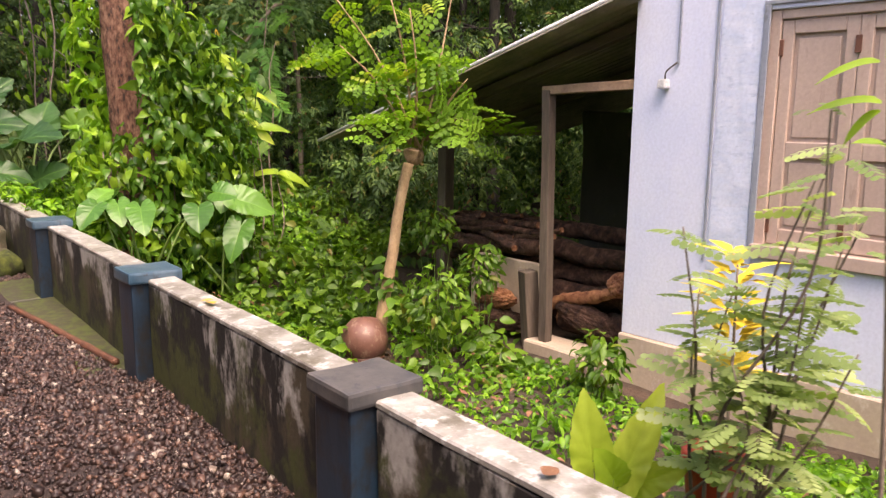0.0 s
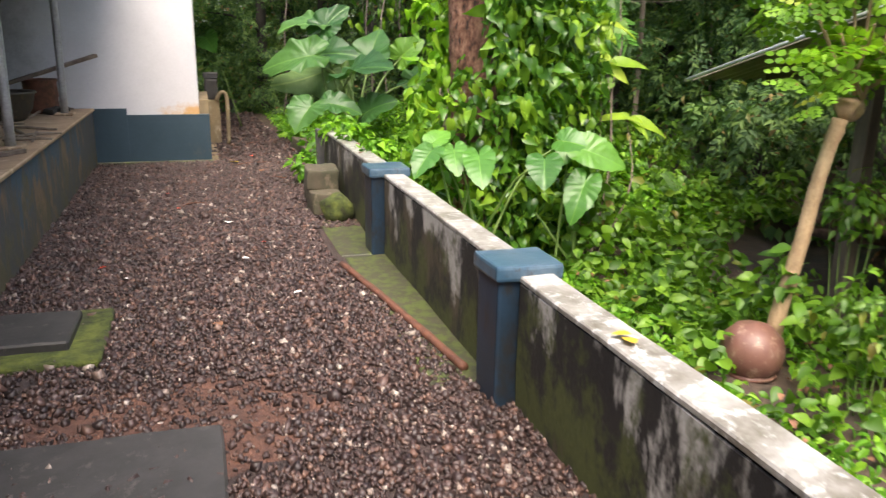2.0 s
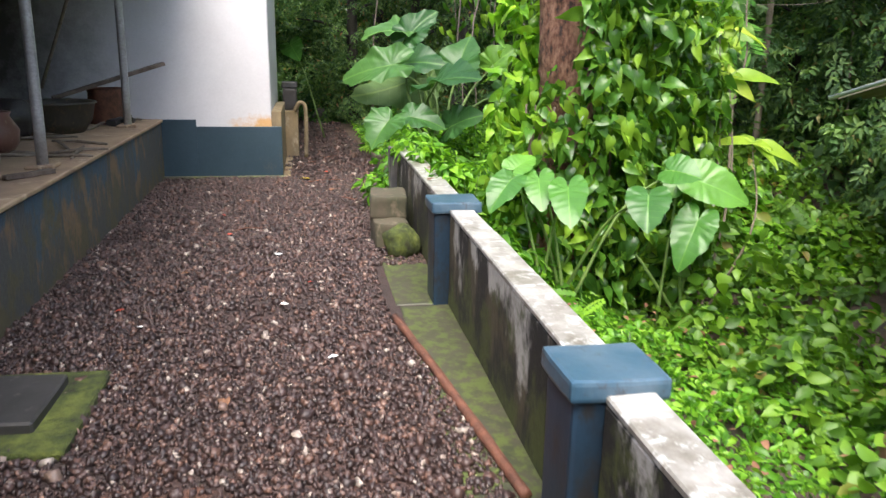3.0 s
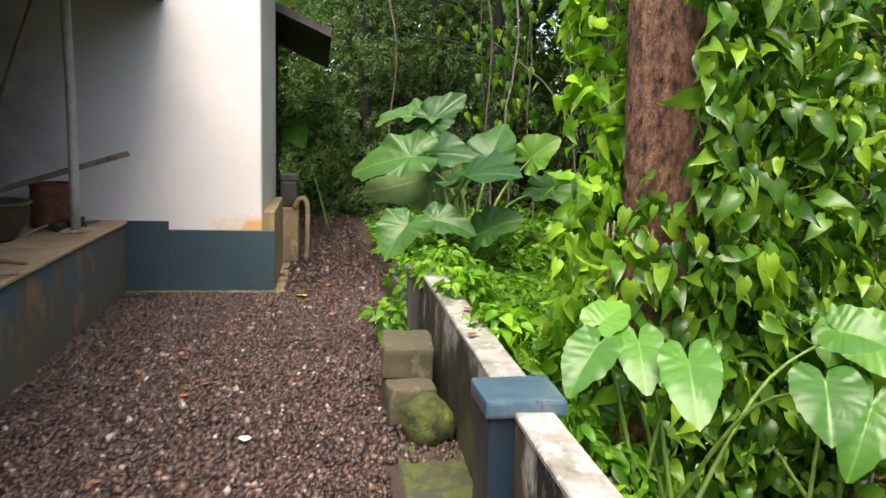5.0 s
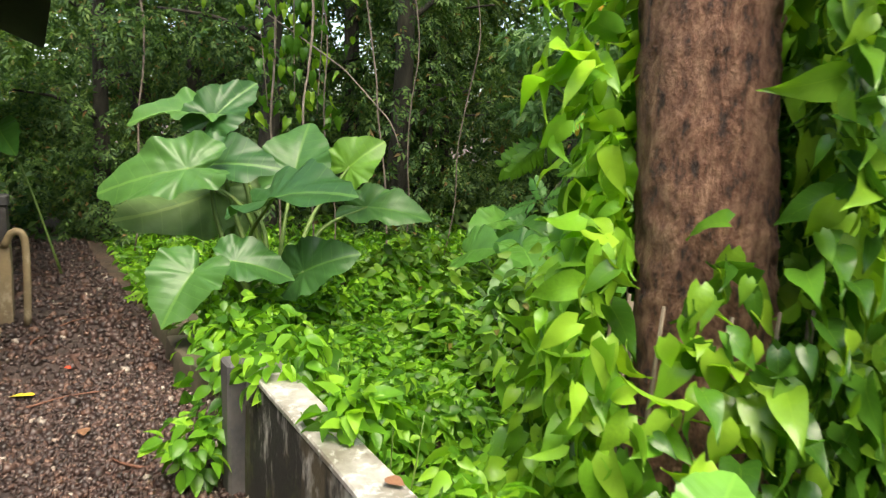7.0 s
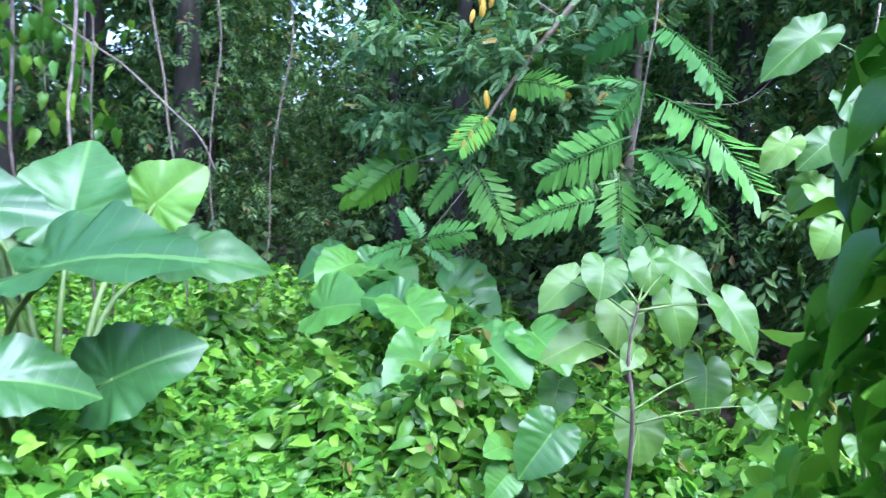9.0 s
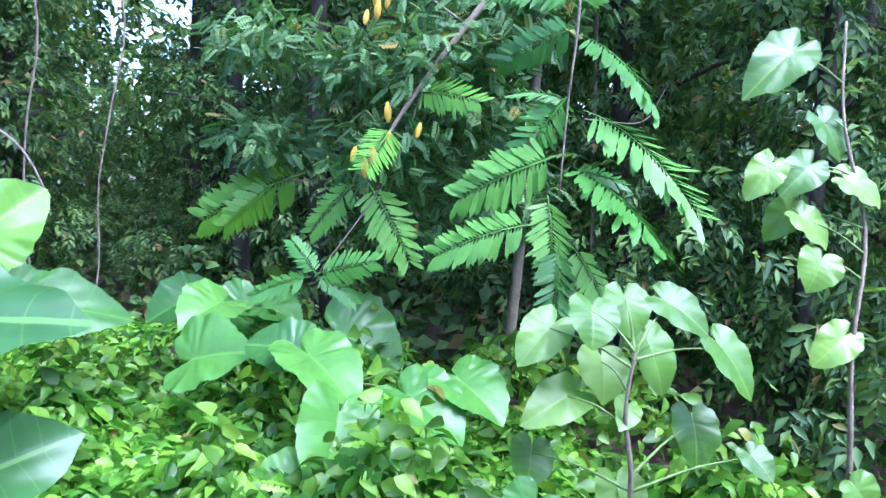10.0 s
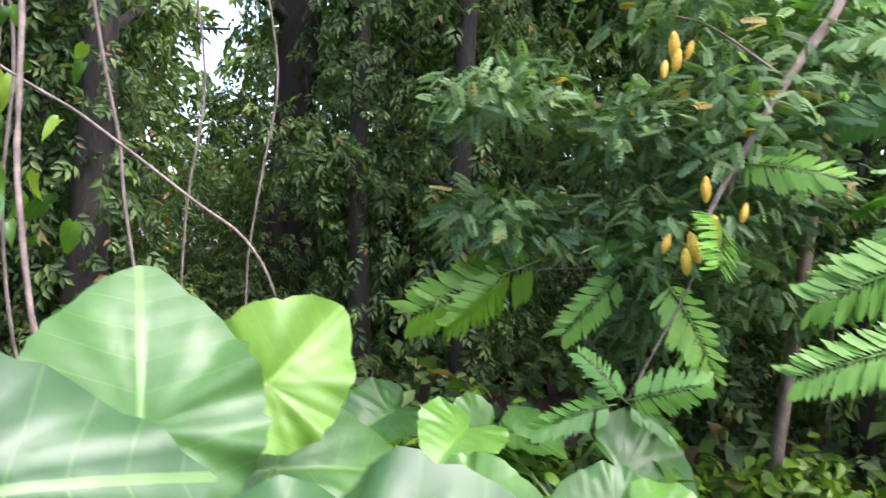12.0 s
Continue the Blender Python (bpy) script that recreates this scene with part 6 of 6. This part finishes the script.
cover("undergrowth", "tangled green undergrowth beyond the taro plants", 20000, 7.0, 13.0, 0.1, 5.0, 0.06, 0.36, 0.085, LEAF_BRIGHT, 14, WEED, 0.0, lambda u, v, r: v > 0.3 - 0.08 * (u - 6))
cover("ground_cover", "bright weeds between the tree and the taro plants", 15000, 3.6, 8.5, 1.5, 4.2, 0.12, 0.56, 0.1, LEAF_BRIGHT, 18, WEED)
cover("forest_floor_growth", "dark scrub on the forest floor", 22000, 3.0, 24.0, 4.5, 16.0, 0.1, 1.1, 0.16, LEAF_DARK, 15, SIMPLE)
cover("forest_floor_growth", "dark scrub on the forest floor", 12000, 12.5, 26.0, -7.0, 5.0, 0.1, 1.0, 0.16, LEAF_DARK, 16, SIMPLE)
cover("forest_floor_growth", "dark scrub behind the wood store", 7000, -4.0, 4.0, 6.8, 14.0, 0.1, 1.2, 0.16, LEAF_DARK, 17, SIMPLE)

# weeds hanging over the end of the wall and along the narrow path
rng = np.random.default_rng(23)
for k, (u, v, z, r) in enumerate(((4.7, 0.2, 0.62, 0.2), (5.2, 0.15, 0.4, 0.28), (5.0, -0.1, 0.2, 0.16), (4.0, 0.24, 0.62, 0.14), (3.3, 0.27, 0.6, 0.14), (5.9, 0.25, 0.35, 0.3), (6.6, 0.3, 0.35, 0.3))):
    c = YARD @ Vector((v, u, z))
    th = empty("trailing_weed", pose(c.x, c.y, 0), "leafy weed trailing over the wall and path edge", "weed", "trailing weeds")
    leafy("leaves", [clump(rng, (0, 0, z), (r, r, r * 0.8), 110, OVATE, 0.085, 0.7, 0.4, 0.2)], LEAF_BRIGHT, th)
    tubes("stem", [(spline([(0.05 * i - 0.1, 0.2 * (0.5 - i % 2), max(0.0, z - 0.6)), (0.08 * i - 0.15, 0.05, z * 0.6), (0.1 * i - 0.2, 0.02 * i, z)], 8), np.linspace(0.005, 0.002, 8)) for i in range(5)], STALK, th)


for k, (x_, y_, z_, r) in enumerate(((-0.01, 5.77, 0.11, 0.22), (0.35, 6.49, 0.19, 0.20), (-0.04, 6.85, 0.48, 0.20), (1.11, 5.10, -0.20, 0.20))):
    g = ground_z(x_, y_)
    th = empty("leafy_bush", pose(x_, y_, g), "small leafy bush growing before the wood store", "bush", "wood store bushes")
    leafy("leaves", [clump(rng, (0, 0, z_ - g), (r, r, r * 1.2), 210, WEED, 0.075, 0.7, 0.4, 0.25)], LEAF_UNDER, th)
    tubes("stem", [(spline([(0.03 * i - 0.06, 0, 0), (0.05 * i - 0.1, 0.03, 0.5 * (z_ - g)), (0.09 * i - 0.18, 0.04 * i, z_ - g + 0.5 * r)], 8), np.linspace(0.006, 0.002, 8)) for i in range(5)], STALK, th)

# ---- forest ----
def forest_tree(x, y, h, r, seed, lean=0.0, leaves=260, mat=None, ivy=False):
    rng = np.random.default_rng(seed)
    g = ground_z(x, y)
    t = empty("forest_tree", pose(x, y, g - 0.05), "tall dark forest tree wrapped in leaves" if ivy else "tall dark forest tree with an uneven crown", "tree", "forest trees")
    top = np.array([lean * h, 0.3 * lean * h, h])
    line = spline([(0, 0, 0), tuple(top * [0.3, 0.3, 0.4] + [0.1 * rng.standard_normal(), 0.1 * rng.standard_normal(), 0]), tuple(top)], 16)
    trunk_ob = tube("trunk", line, np.linspace(r, r * 0.45, 16), BARK_DARK, t, "", 9, 0.06, 0, seed)
    limbs, sets = [], []
    for k in range(9):
        s = 0.3 + 0.7 * k / 8
        b = line[min(15, int(s * 15))]
        a = rng.random() * 6.28
        ln = (0.7 + 0.9 * rng.random()) * (1.25 - 0.5 * s)
        e = b + np.array([math.cos(a) * ln, math.sin(a) * ln, 0.2 + 0.5 * rng.random()])
        limbs.append((spline([tuple(b), tuple((b + e) / 2 + [0, 0, 0.1]), tuple(e)], 6), np.linspace(r * 0.3, 0.012, 6)))
        for q, w in ((e, 0.75), ((b + e) / 2, 0.5)):
            if not in_clearing(x + q[0], y + q[1], g + q[2], w):
                sets.append(clump(rng, q, (w, w, 0.6 * w), leaves // 26, SPRAY, 0.18, 0.7, 0.7, 0.1))
    if ivy:
        m = 520
        a, z = rng.random(m) * 6.28, rng.random(m) * min(h, 4.2)
        d = np.stack([np.cos(a), np.sin(a), 0 * a], -1)
        i = np.clip((z / h * 15).astype(int), 0, 15)
        pl_ = line[i] * [1, 1, 0] + np.stack([0 * z, 0 * z, z], -1) + d * (r + 0.1 + 0.35 * rng.random((m, 1)))
        sets.append(strew(SPRAY, pl_, unit(d + [0, 0, 0.5]) + 0.3 * rng.standard_normal((m, 3)), unit(0.7 * d + [0, 0, -0.8] + 0.5 * rng.standard_normal((m, 3))), 0.11 + 0.11 * rng.random(m)))
    tubes("limb", limbs, BARK_DARK, trunk_ob)
    leafy("crown", sets, mat or LEAF_DARK, t)
    return t


spots = [(-3.52, 15.75, 8, 0.1, 1), (-3.6, 18.4, 9, 0.34, 1), (-2.4, 17.5, 9, 0.2, 1), (-5.9, 15.2, 8, 0.16, 1), (-7.4, 14.4, 7, 0.15, 1), (-8.9, 15.5, 8, 0.15, 1), (-6.6, 17.5, 9, 0.14, 1), (-7.9, 17.2, 9, 0.12, 1), (-6.0, 16.9, 8, 0.1, 1), (-6.3, 15.9, 8, 0.09, 1), (-9.8, 14.6, 8, 0.12, 1), (-1.6, 16.4, 9, 0.13, 1), (-2.9, 14.9, 8, 0.11, 1), (-5.9, 18.3, 9, 0.12, 1), (-1.9, 18.6, 9, 0.14, 1), (0.5, 16.6, 9, 0.13, 1),
         (-0.4, 15.0, 8, 0.15, 1), (1.2, 13.6, 7, 0.15, 1), (2.6, 15.5, 9, 0.2, 0), (-0.9, 12.6, 6, 0.1, 1), (0.8, 11.2, 6, 0.12, 0), (3.4, 12.2, 8, 0.18, 1), (5.5, 13.8, 9, 0.2, 0), (5.2, 10.4, 7, 0.15, 0),
         (7.6, 12.0, 8, 0.18, 1), (0.6, 11.9, 5.5, 0.09, 0), (-0.6, 11.2, 5.5, 0.08, 1), (-10.5, 17.0, 9, 0.2, 0), (-6.4, 19.5, 10, 0.2, 0), (-0.5, 19.5, 10, 0.22, 0), (3.5, 19.0, 10, 0.2, 0), (-8.0, 20.0, 10, 0.2, 0), (7.0, 17.0, 10, 0.2, 0), (10.0, 14.5, 9, 0.2, 0)]
for k, (x, y, h, r, ivy) in enumerate(spots):
    forest_tree(x, y, h, r, 100 + k, 0.03 * math.sin(k * 2.2), 640, None, bool(ivy))


def woods(name, label, n, centre, lo, hi, a0, a1, z0, z1, per, leaf, radius, seed):
    """Far foliage: uneven clumps of leaves in a band round a centre."""
    rng = np.random.default_rng(seed)
    sets = []
    for _ in range(n):
        a, d = math.radians(a0 + (a1 - a0) * rng.random()), lo + (hi - lo) * rng.random()
        x, y = centre[0] + d * math.sin(a), centre[1] + d * math.cos(a)
        z = z0 + (z1 - z0) * rng.random() ** 1.15
        r = radius * (0.6 + 0.8 * rng.random())
        if in_clearing(x, y, z, r):
            continue
        sets.append(clump(rng, (x, y, z), (r, r, 0.75 * r), per // 5, SPRAY, leaf * 2.2, 0.7, 0.7, 0.15))
    return tagged(leafy(name, sets, LEAF_DARK), label, "foliage", kind="stuff")


woods("woodland_foliage", "dense dark woodland foliage", 300, (-4, 7), 8.5, 14, -55, 75, 0.3, 6.5, 680, 0.066, 0.7, 201)
woods("woodland_foliage", "dense dark woodland foliage farther off", 480, (-4, 7), 14, 24, -60, 80, 0.3, 11, 230, 0.2, 1.3, 202)
woods("woodland_foliage", "distant woodland wall", 300, (-4, 7), 24, 36, -65, 85, 0.3, 15, 180, 0.45, 2.5, 206)
woods("woodland_foliage", "dark foliage behind the wood store", 200, (1.0, 6.0), 4.2, 9, -25, 70, 0.2, 6.0, 460, 0.08, 0.75, 203)
# leaf layers mostly above the view, added to darken the forest below
woods("woodland_canopy", "leaf canopy added overhead to shade the forest edge", 105, (-2, 17), 0, 8, 0, 360, 5.2, 8.5, 200, 0.22, 1.2, 207)
woods("woodland_canopy", "high leaf canopy added to shade the forest", 150, (0, 23), 0, 11, 0, 360, 6.0, 10, 120, 0.4, 1.6, 204)
woods("woodland_foliage", "distant woodland closing the view behind the house and yard", 220, (-2, 4), 16, 26, 80, 300, 0.5, 9, 120, 0.5, 1.8, 205)

# ---- lianas and hanging roots ----
for k, (pts, r) in enumerate((
        (((-7.2, 13.5, 2.9), (-6.2, 13.06, 2.32), (-5.86, 12.89, 2.13), (-5.41, 12.55, 1.8), (-5.18, 12.33, 1.62), (-5.08, 12.27, 1.4)), 0.011),
        (((-6.0, 13.7, 4.8), (-5.88, 13.59, 2.86), (-5.76, 13.51, 2.28), (-5.61, 13.42, 1.7), (-5.5, 13.3, 0.1)), 0.016),
        (((-6.3, 13.0, 4.5), (-6.11, 12.5, 2.3), (-6.0, 12.2, 1.62), (-5.85, 11.9, 0.2)), 0.018),
        (((-6.9, 13.2, 4.6), (-6.75, 13.1, 2.8), (-6.7, 13.2, 0.1)), 0.02),
        (((-6.5, 13.4, 4.6), (-6.2, 13.2, 2.4), (-6.1, 13.3, 0.1)), 0.014),
        (((-5.6, 13.8, 4.6), (-5.3, 13.6, 2.4), (-5.4, 13.6, 0.1)), 0.012),
        (((-8.6, 13.3, 4.6), (-8.3, 13.2, 2.2), (-8.4, 13.1, 0.1)), 0.018),
        (((-4.9, 14.6, 4.8), (-4.75, 14.3, 2.6), (-5.0, 14.0, 0.1)), 0.012),
        (((-1.0, 12.3, 2.3), (-1.6, 11.7, 2.0), (-2.3, 11.3, 1.95)), 0.006))):
    tagged(tube("liana", [(x_ + 0.05 * math.sin(3 * z_), y_, z_) for x_, y_, z_ in spline(pts, 9)], [r * 0.75, r * 0.55], LIANA, None, "", 7, 0.06, 24, k), "thin pale liana hanging from the trees", "liana", "lianas")
hv = empty("hanging_creeper", pose(-6.4, 13.15, 0), "creeper with pale round leaves hanging from a liana", "creeper")
n_ = 220
z_ = 1.6 + 2.6 * rng.random(n_)
P_ = np.stack([-0.1 + 0.3 * rng.standard_normal(n_), 0.15 * rng.standard_normal(n_), z_], -1)
leafy("leaves", [strew(HEART, P_, np.tile([0.1, -1.0, 0.5], (n_, 1)) + 0.4 * rng.standard_normal((n_, 3)), np.tile([0, -0.1, -1.0], (n_, 1)) + 0.4 * rng.standard_normal((n_, 3)), 0.1 + 0.07 * rng.random(n_))], LEAF_VINE, hv)
tubes("stem", [(spline([(x_, 0, 4.3), (x_ * 1.3, 0.03, 3), (x_, 0, 1.7)], 10), np.linspace(0.008, 0.004, 10)) for x_ in (-0.4, -0.1, 0.15)], TWIG, hv)

# ---- litter ----
for k, (v, u, s, mat, lab) in enumerate(((-0.95, 3.26, 0.06, PALE_SCRAP, "pale scrap lying on the gravel"), (-0.72, 6.41, 0.09, YELLOW_PAINT, "fallen yellow leaf on the gravel"), (-1.5, 2.9, 0.05, LITTER, "dry red-brown leaf on the gravel"),
                                         (-1.1, 1.0, 0.05, LITTER, "dry red-brown leaf on the gravel"), (-0.9, 2.2, 0.035, PALE_SCRAP, "pale scrap lying on the gravel"), (-1.3, 5.2, 0.05, LITTER, "dry red-brown leaf on the gravel"), (-1.6, 1.9, 0.03, PALE_SCRAP, "pale scrap lying on the gravel"),
                                         (-0.6, 1.4, 0.04, PALE_SCRAP, "pale scrap lying on the gravel"), (-0.5, 5.8, 0.06, LITTER, "dry red-brown leaf on the gravel"))):
    V, F, UV = OVATE
    o = link("fallen_leaf" if mat != PALE_SCRAP else "scrap", np_mesh("litter", V * s * 1.4 * [1.3, 1, 0.5], F, UV), mat)
    o.matrix_world = YARD @ pose(v, u, 0.036, 4, 5, 67 * k)
    tagged(o, lab, "litter", "path litter")
for k, (v, u) in enumerate(((0.12, -1.05), (0.15, -0.98), (0.12, 3.1), (0.16, 3.6), (0.1, -3.2))):
    V, F, UV = OVATE
    o = link("fallen_leaf", np_mesh("litter", V * 0.065 * [1.3, 1, 0.5], F, UV), POD if k < 2 else LITTER)
    o.matrix_world = YARD @ pose(v, u, 0.6, 4, 5, 70 * k)
    tagged(o, "fallen leaf lying on top of the boundary wall", "litter", "wall litter")
for k, (v, u) in enumerate(((-1.45, 4.6), (-1.75, 2.2), (-0.55, 6.9), (-1.35, 3.9), (-0.7, 2.6))):
    V, F, UV = OVATE
    o = link("fallen_petal", np_mesh("litter", V * 0.05 * [1.3, 1, 0.5], F, UV), RED_CLOTH)
    o.matrix_world = YARD @ pose(v, u, 0.036, 4, 5, 110 * k)
    tagged(o, "small red petal fallen on the gravel", "petal", "fallen petals")
for k, (v, u, ln, a_) in enumerate(((-0.55, 6.3, 0.22, 20), (-0.7, 7.6, 0.14, 70), (-0.35, 5.3, 0.1, 130), (-1.2, 4.1, 0.09, 10), (-0.42, 8.1, 0.16, 40))):
    o = tube("twig", [(-ln, 0, 0), (0, 0.02, 0.008), (ln, -0.01, 0)], [0.007, 0.006, 0.004], RUST, None, "", 6, 0.08, 7, k)
    o.matrix_world = YARD @ pose(v, u, 0.03, 0, 0, a_)
    tagged(o, "thin red-brown twig lying on the gravel", "twig", "path twigs")
rng = np.random.default_rng(77)
n_ = 500
u_, v_ = -3.2 + 7.5 * rng.random(n_), 0.3 + 2.4 * rng.random(n_)
c_, s_ = YARD[0][0], YARD[1][0]
x_, y_ = -1.79 + c_ * v_ - s_ * u_, 4.26 + s_ * v_ + c_ * u_
a = rng.random(n_) * 6.28
P_ = np.stack([x_, y_, height(x_, y_) + 0.02 + 0.16 * rng.random(n_)], -1)
tagged(leafy("leaf_litter", [strew(OVATE, P_, np.tile([0, 0, 1.0], (n_, 1)) + 0.3 * rng.standard_normal((n_, 3)), np.stack([np.cos(a), np.sin(a), 0 * a], -1), 0.035 + 0.035 * rng.random(n_))], LITTER), "dry brown fallen leaves among the weeds", "leaf litter", kind="stuff")
